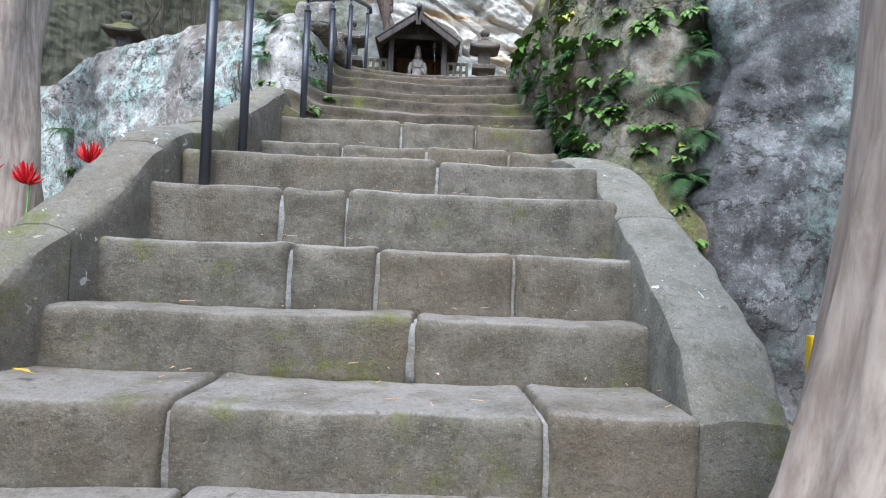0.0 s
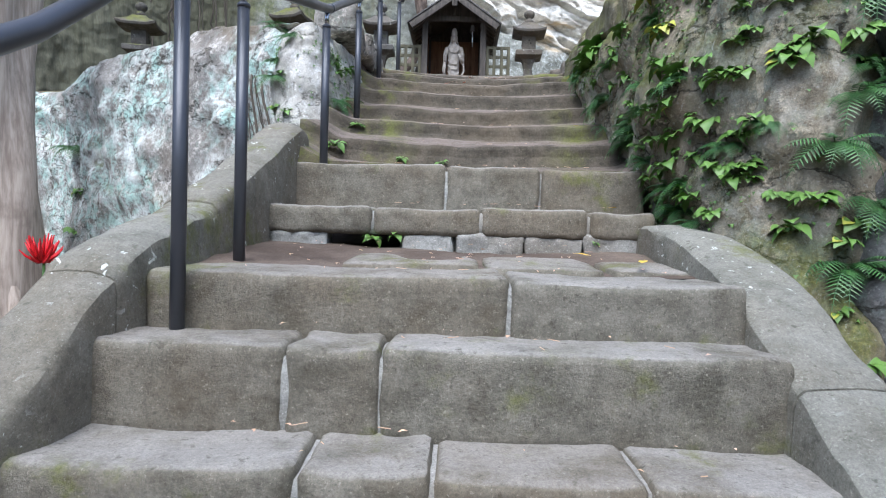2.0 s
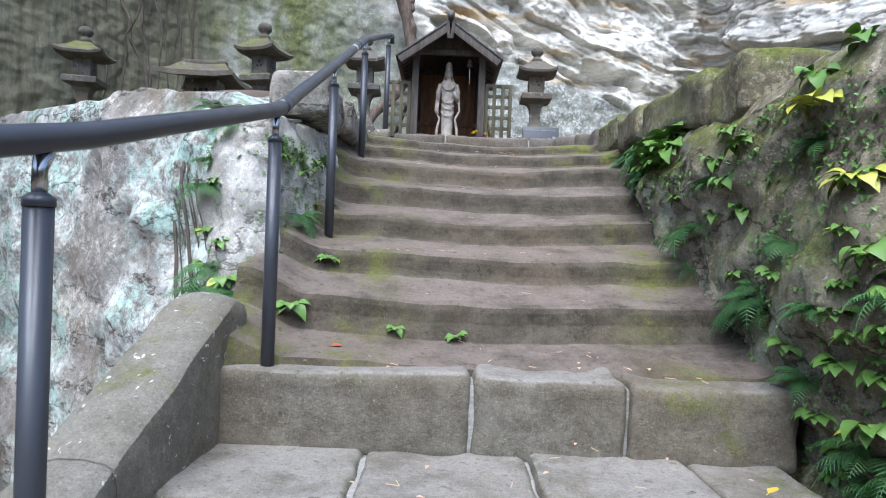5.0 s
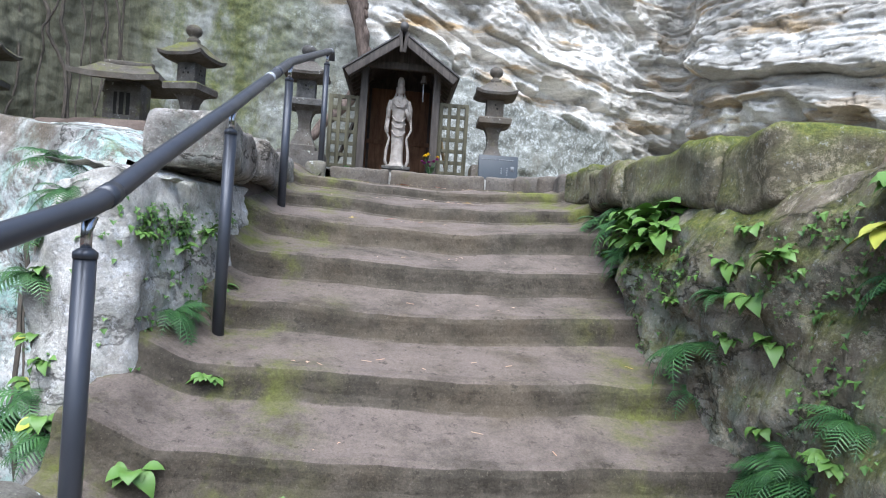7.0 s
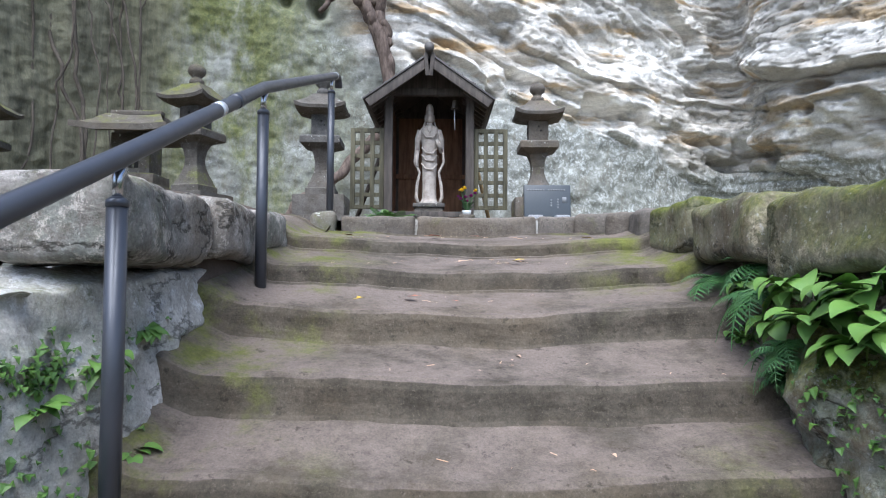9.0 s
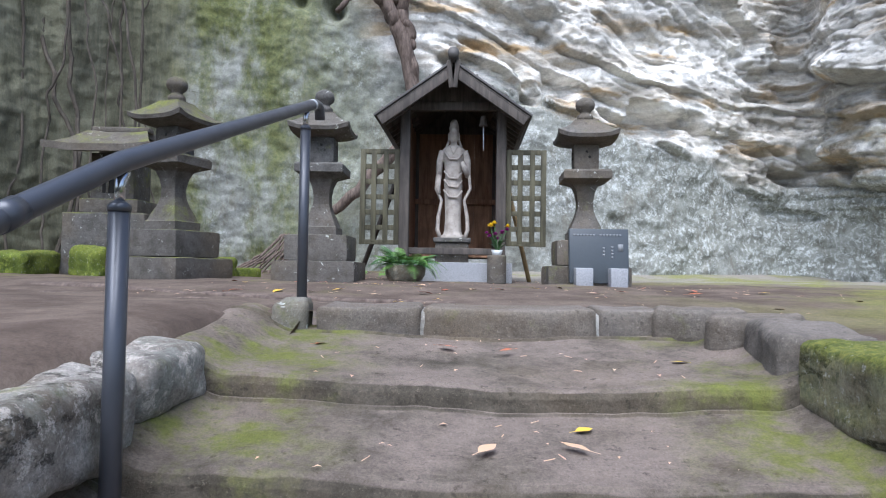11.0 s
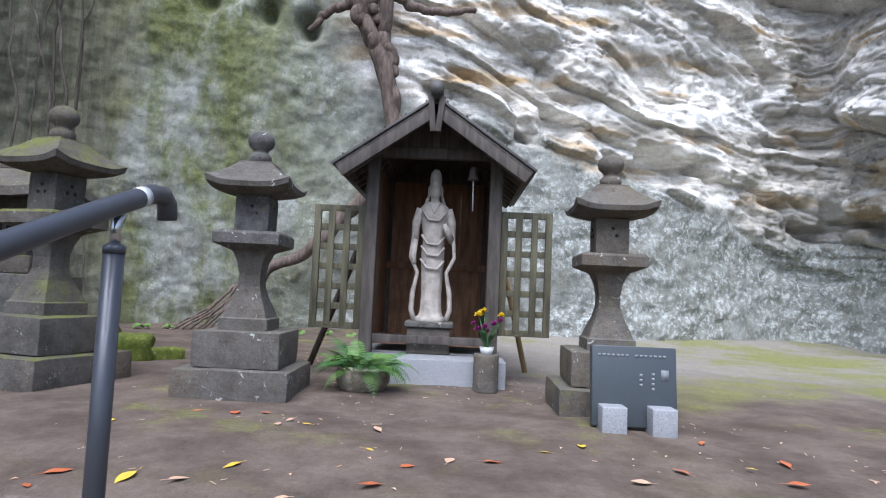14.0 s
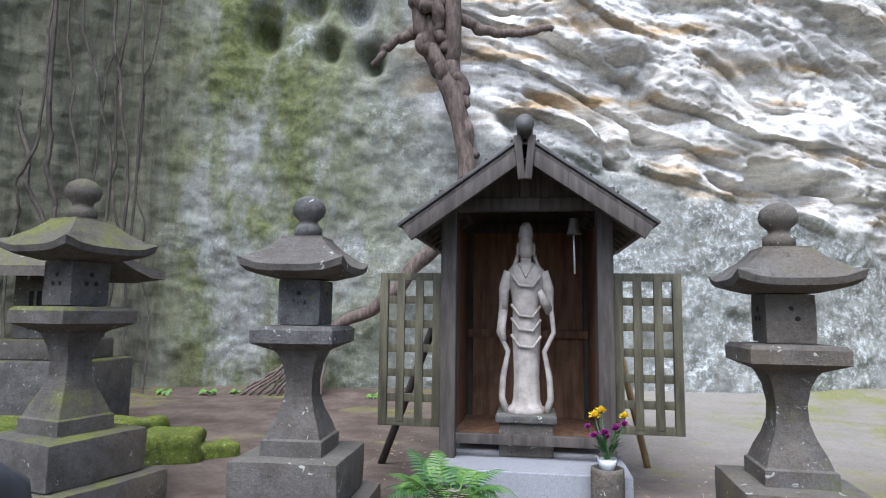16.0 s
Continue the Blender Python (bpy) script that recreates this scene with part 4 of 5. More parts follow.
def statue():
    bm = bmesh.new()
    z = 4.52

    def blob(c, r, seg=16):
        m = Matrix.LocRotScale(c, None, r)
        bmesh.ops.create_uvsphere(bm, u_segments=seg, v_segments=12, radius=1, matrix=m)

    body = [(0.17, 0.14, -0.02), (0.18, 0.15, 0.03), (0.135, 0.12, 0.045), (0.12, 0.11, 0.09), (0.112, 0.10, 0.24), (0.122, 0.105, 0.45), (0.13, 0.11, 0.62), (0.118, 0.10, 0.76), (0.135, 0.105, 0.86), (0.165, 0.11, 0.97), (0.17, 0.105, 1.03), (0.12, 0.08, 1.075), (0.05, 0.05, 1.10), (0.048, 0.05, 1.14)]
    rings = []
    for rx, ry, h in body:
        ring = []
        for s in range(40):
            a = 2 * math.pi * s / 40
            fold = 1 + (0.05 * math.cos(9 * a) + 0.03 * math.sin(14 * a + 3 * h)) * max(0, 0.75 - h)
            ring.append(bm.verts.new((rx * fold * math.cos(a), ry * fold * math.sin(a), z + h)))
        rings.append(ring)
    for a, b in zip(rings, rings[1:]):
        for s in range(40):
            bm.faces.new((a[s], a[(s + 1) % 40], b[(s + 1) % 40], b[s]))
    bm.faces.new(rings[0][::-1])
    bm.faces.new(rings[-1])
    blob((0, -0.01, z + 1.21), (0.072, 0.082, 0.10))
    blob((0, 0.01, z + 1.30), (0.07, 0.075, 0.075))
    tube([(0, 0.01, z + 1.31), (0, 0.01, z + 1.36), (0, 0.01, z + 1.40)], [0.06, 0.06, 0.03], 16, bm=bm)
    for s in (-1, 1):
        blob((s * 0.072, 0.0, z + 1.19), (0.016, 0.025, 0.06), 10)
        tube([(s * 0.15, 0, z + 1.02), (s * 0.20, 0.0, z + 0.90), (s * 0.205, -0.02, z + 0.74)], [0.055, 0.05, 0.042], 12, bm=bm)
        tube([(s * 0.075, 0.03, z + 1.15), (s * 0.13, 0.0, z + 1.0), (s * 0.215, -0.03, z + 0.80), (s * 0.245, -0.05, z + 0.58), (s * 0.16, -0.07, z + 0.44), (s * 0.205, -0.05, z + 0.25), (s * 0.215, -0.04, z + 0.10), (s * 0.175, -0.04, z + 0.0)], [0.018, 0.022, 0.024, 0.022, 0.022, 0.028, 0.03, 0.03], 10, bm=bm)
    tube([(-0.205, -0.02, z + 0.74), (-0.215, -0.06, z + 0.60), (-0.20, -0.08, z + 0.52)], [0.04, 0.034, 0.026], 12, bm=bm)
    tube([(0.205, -0.02, z + 0.74), (0.16, -0.13, z + 0.80), (0.12, -0.15, z + 0.88)], [0.04, 0.034, 0.024], 12, bm=bm)
    for h, r in ((0.70, 0.10), (0.60, 0.12), (0.48, 0.13), (0.92, 0.09)):
        tube([(-0.13, -0.09, z + h + 0.08), (-0.06, -0.125, z + h), (0.06, -0.125, z + h - 0.01), (0.13, -0.09, z + h + 0.07)], 0.012, 8, bm=bm)
    tube([(-0.06, -0.08, z + 1.08), (0, -0.12, z + 0.98), (0.06, -0.08, z + 1.08)], 0.012, 8, bm=bm)
    ob = new("standing_statue", bpy.data.meshes.new("standing_statue"))
    for f in bm.faces:
        f.smooth = True
    bm.to_mesh(ob.data)
    bm.free()
    ob.data.materials.append(STATUE)
    ob.matrix_basis = Matrix.LocRotScale((-0.42, 11.95, 0), None, (0.82, 0.9, 1.0))
    tagged(ob, "pale grey stone robed statue standing on a pedestal", "statue")
    ped = thing("statue_pedestal", "carved stone pedestal with a round emblem", "pedestal", (-0.42, 11.95, 4.235))
    part("block", boxed(-0.19, 0.19, -0.19, 0.19, 0.0, 0.23, 0.01), LANTERN, ped)
    part("top_slab", boxed(-0.215, 0.215, -0.215, 0.215, 0.232, 0.285, 0.012), LANTERN, ped)
    part("emblem", tube([(0, -0.188, 0.115), (0, -0.2, 0.115)], 0.05, 20), LANTERN, ped, "round carved emblem")


statue()


# ---- stone lanterns ----
def lantern(at, scale, material, label, wide=1.0, turn=0.0):
    """A square stone lantern: stepped base, waisted shaft, platform, fire box, curved roof and round finial."""
    t = thing("stone_lantern", label, "lantern", at, turn, "stone lanterns on the terrace")
    k = scale

    def blk(name, w, z0, z1, r=0.02, parent=t, seed=0.0, lab=""):
        v, f = worn_block((w * k, w * k, (z1 - z0) * k), 0.05 * k, r * k, 0.004, seed + at[0])
        v[:, 2] += z0 * k
        return piece(name, mesh_of(name, v, f, material, crease=40), parent, lab)

    blk("base_step", 0.78, -0.03, 0.19, seed=1)
    blk("base_block", 0.60, 0.191, 0.44, seed=2)
    part("shaft", lathe([(q * k, z * k) for q, z in ((0.17, 0.441), (0.17, 0.52), (0.155, 0.53), (0.135, 0.59), (0.10, 0.67), (0.078, 0.75), (0.075, 0.83), (0.09, 0.92), (0.115, 0.985), (0.13, 1.0))], square=True), material, t, flat=True)
    part("platform", lathe([(q * k, z * k) for q, z in ((0.13, 1.001), (0.21, 1.035), (0.23, 1.045), (0.232, 1.115), (0.215, 1.135), (0.14, 1.14))], square=True), material, t, flat=True)
    fire = blk("fire_box", 0.245, 1.141, 1.40, 0.012, seed=4)
    for a in range(4):
        m = Matrix.Rotation(a * math.pi / 2, 4, "Z")
        for dx, dz in ((0, 0.03), (-0.03, -0.02), (0.03, -0.02)):
            b = tube([(dx * k, -0.1195 * k, (1.29 + dz) * k), (dx * k, -0.1245 * k, (1.29 + dz) * k)], 0.014 * k, 10)
            bmesh.ops.transform(b, matrix=m, verts=b.verts[:])
            # solid disc on the closed face; its black is the hole's shade
            part("window_hole", b, BLACK, fire, "black disc standing for a hole's shade")
    # roof: square rings whose corners sweep up
    bm, rings = bmesh.new(), []
    for r, z, up in ((0.13, 1.40, 0.0), (0.22, 1.418, 0.012), (0.285 * wide, 1.435, 0.035), (0.295 * wide, 1.470, 0.045), (0.25 * wide, 1.505, 0.02), (0.17, 1.575, 0.006), (0.12, 1.632, 0.0), (0.115, 1.645, 0.0)):
        ring = []
        for s in range(32):
            a = 2 * math.pi * s / 32
            c, d = math.cos(a), math.sin(a)
            q = 1 / max(abs(c), abs(d))
            corner = max(0.0, (q - 1) / 0.414) ** 2
            ring.append(bm.verts.new((c * q * r * k, d * q * r * k, (z + up * corner) * k)))
        rings.append(ring)
    for a, b in zip(rings, rings[1:]):
        for s in range(32):
            bm.faces.new((a[s], a[(s + 1) % 32], b[(s + 1) % 32], b[s]))
    bm.faces.new(rings[0][::-1])
    bm.faces.new(rings[-1])
    part("roof", bm, material, t, flat=True)
    part("finial", lathe([(q * k, z * k) for q, z in ((0.08, 1.645), (0.08, 1.70), (0.065, 1.715), (0.05, 1.73), (0.055, 1.745), (0.088, 1.775), (0.098, 1.81), (0.088, 1.85), (0.06, 1.875), (0.025, 1.89))], 20), material, t, "round stone finial")
    return t


lantern((-1.65, 10.68, PLAZA), 0.985, LANTERN, "grey square stone lantern with ball finial on a stepped base", turn=2)
lantern((0.86, 10.62, PLAZA), 0.94, LANTERN, "grey square stone lantern standing behind a dark plaque", turn=-2)
lantern((-3.17, 10.76, PLAZA), 1.065, LANTERN_MOSSY, "tall stone lantern with thick moss on its roof", 1.0, turn=-15)
lantern((-6.2, 11.4, PLAZA), 1.09, LANTERN_MOSSY, "dark mossy stone lantern near the rock corner", 1.1, turn=10)


def plaque():
    p = thing("stone_plaque", "dark polished memorial plaque on two granite feet", "plaque", (0.86, 9.95, PLAZA))
    lean = Matrix.Rotation(radians(-6), 4, "X")
    part("slab", box(bmesh.new(), -0.245, 0.245, -0.03, 0.03, 0.03, 0.49, 0.006, m=lean), PLAQUE, p)
    for x in (-0.14, 0.14):
        part("foot", boxed(x - 0.07, x + 0.07, -0.13, 0.02, -0.02, 0.16, 0.008), GRANITE, p, "pale granite foot")
    for k in range(15):
        if k % 8 != 7:
            part("engraved_mark", box(bmesh.new(), -0.21 + k * 0.027, -0.193 + k * 0.027, -0.032, -0.0305, 0.428, 0.443, 0, m=lean), LETTER, p)
    part("engraved_mark", box(bmesh.new(), 0.155, 0.20, -0.032, -0.0305, 0.30, 0.36, 0, m=lean), LETTER, p)
    for x, z0, n in ((0.10, 0.24, 4), (0.03, 0.26, 3)):
        for k in range(n):
            part("engraved_mark", box(bmesh.new(), x, x + 0.018, -0.032, -0.0305, z0 + k * 0.028, z0 + k * 0.028 + 0.018, 0, m=lean), LETTER, p)


plaque()


def trunk_right():
    t = thing("tree", "pale smooth-barked tree trunk beside the steps", "tree", (0.92, 0.54, 0.25))
    pts, rad = [], []
    for k in range(24):
        z = k * 0.16
        pts.append((0.10 * math.sin(z * 0.9) + 0.06 * z, 0.03 * z, z))
        rad.append(0.215 + 0.31 * math.exp(-z / 0.42))
    bm = tube(pts, rad, 40)
    for v in bm.verts:
        a = math.atan2(v.co.y, v.co.x)
        v.co += Vector((math.cos(a), math.sin(a), 0)) * (0.05 * math.sin(5 * a + v.co.z) * math.exp(-v.co.z / 0.6) + 0.012 * math.sin(9 * a + 2 * v.co.z))
    part("trunk", bm, BARK_PALE, t)


trunk_right()


# ---- stones capping the stairside rock, footing and edging ----
def loose_stone(at, size, turn, label, category="stone", group="", material=KERB, seed=1.0, tilt=0.0):
    v, f = worn_block(size, 0.032, min(size) * 0.2, min(size) * 0.10, seed, 4.5)
    ob = new("stone", mesh_of("stone", v, f, material, crease=50))
    ob.matrix_basis = pose(at[0], at[1], at[2], tilt, 0, turn)
    return tagged(ob, label, category, group)


for k, (x, y, z, w, d, h, a) in enumerate(((-1.29, 5.52, 3.61, 0.36, 0.80, 0.25, 4), (-1.27, 6.22, 3.64, 0.36, 0.58, 0.24, 2), (-1.26, 6.73, 3.69, 0.30, 0.40, 0.22, -5))):
    loose_stone((x, y, z), (w, d, h), a, "large rough capping stone bedded in pale mortar", "stone", "capping stones beside the steps", ROCK_C, 3.0 + k)
loose_stone((-1.07, 7.80, 3.70), (0.17, 0.2, 0.31), 4, "rough concrete footing under the rail post", "footing", "", KERB, 7.0)
for k, (x, y, z, w, d, h, a) in enumerate(((0.88, 7.80, 3.80, 0.40, 0.30, 0.20, -14), (1.02, 7.54, 3.79, 0.36, 0.34, 0.20, -28), (1.06, 7.20, 3.74, 0.36, 0.44, 0.23, -8), (1.08, 6.70, 3.70, 0.40, 0.54, 0.25, 3), (1.09, 6.06, 3.64, 0.46, 0.70, 0.26, -2), (1.10, 5.24, 3.58, 0.50, 0.92, 0.28, 2), (1.12, 4.56, 3.52, 0.5, 0.42, 0.32, -5))):
    loose_stone((x, y, z), (w, d, h), a, "long mossy stone edging the terrace above the bank", "stone", "edging stones above the bank", EDGE if k < 3 else ROCK_M, 13.0 + k)
for k, (x, y, s) in enumerate(((-3.85, 12.05, 0.5), (-3.35, 12.0, 0.4), (-3.0, 12.25, 0.22), (-4.35, 11.75, 0.5), (-5.4, 11.7, 0.45), (-5.9, 9.8, 0.35), (-5.0, 8.9, 0.28), (-4.3, 8.6, 0.24))):
    loose_stone((x, y, PLAZA - 0.05), (s * 1.6, s * 1.1, s * (0.7 if k < 5 else 0.5)), 23 * k, "low rounded stone thick with bright moss" if k < 5 else "rough grey stone lying on the terrace", "stone", "mossy stones on the terrace" if k < 5 else "", MOSS if k < 5 else ROCK_C, 23.0 + k)


def hokora():
    """A small stone house-shrine on a block."""
    t = thing("stone_shrine", "small dark stone house shrine with a broad roof", "shrine", (-4.68, 12.4, PLAZA + 0.33), 3)
    part("base", boxed(-0.5, 0.5, -0.4, 0.4, -0.40, 0.42, 0.02), LANTERN_MOSSY, t)
    part("plinth", boxed(-0.36, 0.36, -0.3, 0.3, 0.421, 0.60, 0.015), LANTERN_MOSSY, t)
    body = part("body", boxed(-0.27, 0.27, -0.22, 0.22, 0.601, 1.18, 0.01), LANTERN, t)
    # no recess is cut: a black panel paints the niche's shade
    part("niche", boxed(-0.12, 0.12, -0.226, -0.2, 0.68, 1.02, 0.004), BLACK, body, "black panel standing for the niche's shade")
    for x in (-0.05, 0.05):
        part("bar", boxed(x - 0.015, x + 0.015, -0.24, -0.227, 0.68, 1.02, 0.003), LANTERN, body)
    bm = bmesh.new()
    for sgn in (-1, 1):
        pts = [(0.0, 1.52), (0.16, 1.46), (0.34, 1.33), (0.50, 1.25), (0.62, 1.24)]
        rows = []
        for q, z in pts:
            rows.append([bm.verts.new((x, sgn * q, z + dz)) for x, dz in ((-0.30 - 0.56 * q, 0.03 * q), (-0.15 - 0.28 * q, -0.02), (0.15 + 0.28 * q, -0.02), (0.30 + 0.56 * q, 0.03 * q))])
        low = [[bm.verts.new((v.co.x, v.co.y, v.co.z - 0.085)) for v in r] for r in rows]
        for a, b, c, d in zip(rows, rows[1:], low, low[1:]):
            for i in range(3):
                bm.faces.new((a[i], a[i + 1], b[i + 1], b[i]))
                bm.faces.new((c[i], d[i], d[i + 1], c[i + 1]))
            bm.faces.new((a[0], b[0], d[0], c[0]))
            bm.faces.new((a[3], c[3], d[3], b[3]))
        for i in range(3):
            bm.faces.new((rows[-1][i], rows[-1][i + 1], low[-1][i + 1], low[-1][i]))
    bmesh.ops.recalc_face_normals(bm, faces=bm.faces[:])
    part("roof", bm, LANTERN_MOSSY, t, flat=True)
    part("ridge", boxed(-0.36, 0.36, -0.07, 0.07, 1.47, 1.545, 0.015), LANTERN_MOSSY, t)


hokora()


# ---- trees, roots and climbers ----
def wander(points, n, amp, seed):
    """Points along a smooth line through the given ones, with small bends."""
    c = curve_points([(*p, 0) if len(p) == 2 else p for p in points], n)[0]
    t = np.linspace(0, 1, n) * 9
    for k in range(3):
        c[:, k] += amp * fbm(t, t * 0 + seed + 11 * k, 0.0, 3)
    return [tuple(q) for q in c]


def tree_left():
    t = thing("tree", "pale grey-brown tree trunk with gripping roots on the rock", "tree", (-4.95, 6.0, 0.6))
    pts = [(0.05 + 0.03 * z + 0.05 * math.sin(1.3 * z), 0.0, z) for z in np.linspace(0, 9, 40)]
    bm = tube(pts, [0.44 + 0.35 * math.exp(-z / 0.6) for z in np.linspace(0, 9, 40)], 32)
    for v in bm.verts:
        a = math.atan2(v.co.y, v.co.x)
        v.co += Vector((math.cos(a), math.sin(a), 0)) * (0.05 * math.sin(3 * a + v.co.z * 1.4) + 0.03 * math.sin(7 * a - v.co.z * 2.2))
    part("trunk", bm, BARK_PALE, t)
    for k, (dx, dy) in enumerate(((0.75, -0.25), (0.45, -0.7), (-0.3, -0.8), (0.95, 0.25), (0.2, -0.95))):
        part("root", tube(wander([(0.1, 0, 1.7), (0.45 * dx, 0.45 * dy, 1.2), (0.8 * dx, 0.8 * dy, 0.7), (dx, dy, -0.1)], 16, 0.03, k), [0.13 - 0.005 * i for i in range(16)], 12), BARK_PALE, t)


tree_left()
ROOT_BARK = wood("dark_root_bark", (0.065, 0.046, 0.038), (0.17, 0.13, 0.108), (1, 1, 0.25), 0.9)


def cliff_root():
    t = thing("tree_stump", "gnarled tree stump with roots hanging down the cliff", "tree", (0, 0, 0))
    y = 16.15
    part("stump", tube(wander([(-1.75, y + 0.3, 10.15), (-1.85, y - 0.05, 9.75), (-1.95, y, 9.35), (-1.75, y + 0.05, 8.9)], 22, 0.10, 3), [0.13 + 0.035 * math.sin(i * 1.7) + 0.02 * math.sin(i * 3.1) for i in range(22)], 16), ROOT_BARK, t)
    runs = [([(-1.75, y, 9.4), (-1.45, y - 0.05, 8.8), (-1.35, y, 8.0), (-1.2, y + 0.02, 7.5)], 0.11), ([(-1.95, y, 9.3), (-1.6, y, 8.6), (-1.4, y + 0.05, 7.9), (-1.25, y, 7.3), (-1.45, y, 6.6), (-1.95, y - 0.05, 6.0), (-2.7, y - 0.1, 5.3), (-3.4, y - 0.15, 4.8), (-3.8, y - 0.2, 4.0)], 0.13),
            ([(-2.0, y, 9.6), (-2.6, y + 0.05, 9.4), (-2.8, y + 0.05, 9.0)], 0.08), ([(-1.6, y - 0.05, 9.7), (-0.9, y + 0.05, 9.45), (-0.1, y + 0.15, 9.55)], 0.08), ([(-2.1, y - 0.1, 10.0), (-1.9, y - 0.3, 9.7), (-1.6, y - 0.2, 9.9), (-1.5, y - 0.1, 10.4)], 0.1),
            ([(-1.55, y - 0.1, 10.3), (-1.6, y - 0.15, 9.6), (-1.55, y - 0.05, 8.9), (-1.3, y, 8.3)], 0.12), ([(-2.1, y - 0.05, 10.2), (-2.1, y - 0.12, 9.5), (-1.8, y - 0.1, 9.0), (-1.5, y, 8.4), (-1.4, y, 7.7)], 0.13), ([(-1.85, y - 0.2, 10.4), (-1.8, y - 0.22, 9.8), (-1.7, y - 0.15, 9.2)], 0.12),
            ([(-1.9, y - 0.1, 9.8), (-2.25, y - 0.1, 10.2), (-2.2, y, 10.7)], 0.08)]
    for k, (p, r) in enumerate(runs):
        n = 12 + 8 * len(p)
        part("root", tube(wander(p, n, 0.06, 5.0 + k), [r * (1 - 0.6 * i / n) + 0.015 for i in range(n)], 10), ROOT_BARK, t)
    for k in range(13):
        a = -3.7 - 0.11 * (k - 4)
        part("rootlet", tube(wander([(-3.35 - 0.03 * k, y - 0.2, 4.75), (0.5 * (a - 3.4), y - 0.32, 4.4), (a - 0.1, y - 0.4 - 0.03 * (k % 4), 3.98)], 12, 0.02, 20.0 + k), 0.022, 6), ROOT_BARK, t)


cliff_root()
def ground_roots():
    """Long tree roots lying half buried across the front of the terrace."""
    for k, (p, rad) in enumerate((([(-3.3, 9.0, 0), (-2.6, 8.85, 0), (-1.95, 8.6, 0), (-1.35, 8.5, 0), (-0.85, 8.28, 0), (-0.3, 8.22, 0)], 0.034), ([(-1.9, 8.62, 0), (-1.4, 8.35, 0), (-1.0, 8.18, 0), (-0.55, 8.14, 0)], 0.024), ([(-2.9, 8.5, 0), (-2.2, 8.3, 0), (-1.6, 8.2, 0), (-1.2, 8.05, 0)], 0.026))):
        pts = [(x, y, PLAZA - 0.075 * min(1.0, (9.5 - y) / 1.7) - 0.016 + 0.3 * z) for x, y, z in wander(p, 44, 0.035, 90.0 + k)]
        bm = tube(pts, [rad * (1 - 0.55 * i / 44) for i in range(44)], 10)
        root = new("ground_root", bpy.data.meshes.new("ground_root"))
        for f in bm.faces:
            f.smooth = True
        bm.to_mesh(root.data)
        bm.free()
        root.data.materials.append(ROOT_BARK)
        tagged(root, "brown tree root half buried in the terrace earth", "root", "roots on the terrace")


ground_roots()
VINE = wood("thin_brown_vine", (0.05, 0.042, 0.033), (0.11, 0.092, 0.072), (1, 1, 0.3), 0.9)
rng = random.Random(4)
for k in range(11):
    f = k / 10
    x, y = -7.55 + 1.15 * f + rng.uniform(-0.1, 0.1), 14.55 + 1.35 * f
    x += 0.22
    y -= 0.15
    vine = new("hanging_vine", bpy.data.meshes.new("hanging_vine"))
    p = [(x, y, 11.5), (x + rng.uniform(-0.3, 0.3), y - 0.05, 9.6), (x + rng.uniform(-0.5, 0.5), y - 0.08, 7.8), (x + rng.uniform(-0.3, 0.5), y - 0.1, 6.0), (x + rng.uniform(-0.2, 0.3), y - 0.2, 3.98)]
    bm = tube(wander(p, 40, 0.08, 40.0 + k), rng.uniform(0.012, 0.04), 7)
    bm.to_mesh(vine.data)
    bm.free()
    vine.data.materials.append(VINE)
    tagged(vine, "bare brown vine hanging against the damp rock", "vine", "vines on the rock corner")


def bank_spot(bank, a, z, along="y"):
    """The place on a bank's face nearest to a level z at a place along it, and the way the face looks."""
    P, nr = BANKS[bank]
    ax = 1 if along == "y" else 0
    d = (P[:, :, ax] - a) ** 2 + (P[:, :, 2] - z) ** 2
    i, j = np.unravel_index(np.argmin(d), d.shape)
    return Vector(P[i, j]), Vector((nr[j, 0], nr[j, 1], 0)).normalized()


for k in range(7):
    x0 = -2.02 - 0.05 * k
    vine = new("creeper_stem", bpy.data.meshes.new("creeper_stem"))
    p = []
    for q, z in ((0, 3.95), (0.03, 3.4), (0.10, 2.9), (0.20, 2.3), (0.30, 1.7)):
        v, n = bank_spot("rock_bank_left", x0 + q * 1.6 + 0.12 * (z > 3.8) + rng.uniform(-0.08, 0.08), z, "x")
        p.append(tuple(v + n * 0.015))
    bm = tube(wander(p, 40, 0.035, 70.0 + k), 0.005 + 0.006 * (k % 3 == 0), 6)
    bm.to_mesh(vine.data)
    bm.free()
    vine.data.materials.append(VINE)
    tagged(vine, "bare creeper stem running down the pale rock", "vine", "creeper stems on the rock")


# ---- plants ----
def leaf_blade(bm, base, out, up, length, width, droop, rows=5, wave=0.0):
    """A pointed leaf that arches from base towards out."""
    out, up = out.normalized(), up.normalized()
    side = out.cross(up).normalized()
    prev = None
    for i in range(rows + 1):
        t = i / rows
        w = width * max(0.06, math.sin(math.pi * t ** 0.85)) * (1 if i < rows else 0.5)
        c = base + out * (length * t * (1 - 0.25 * droop * t)) + up * (length * (0.35 * t - droop * t * t))
        lift = up * (0.14 * w + wave * math.sin(7 * t) * w)
        ring = [bm.verts.new(c - side * w * 0.5 + lift), bm.verts.new(c), bm.verts.new(c + side * w * 0.5 + lift)]
        if prev:
            for k in range(2):
                bm.faces.new((prev[k], prev[k + 1], ring[k + 1], ring[k]))
        prev = ring


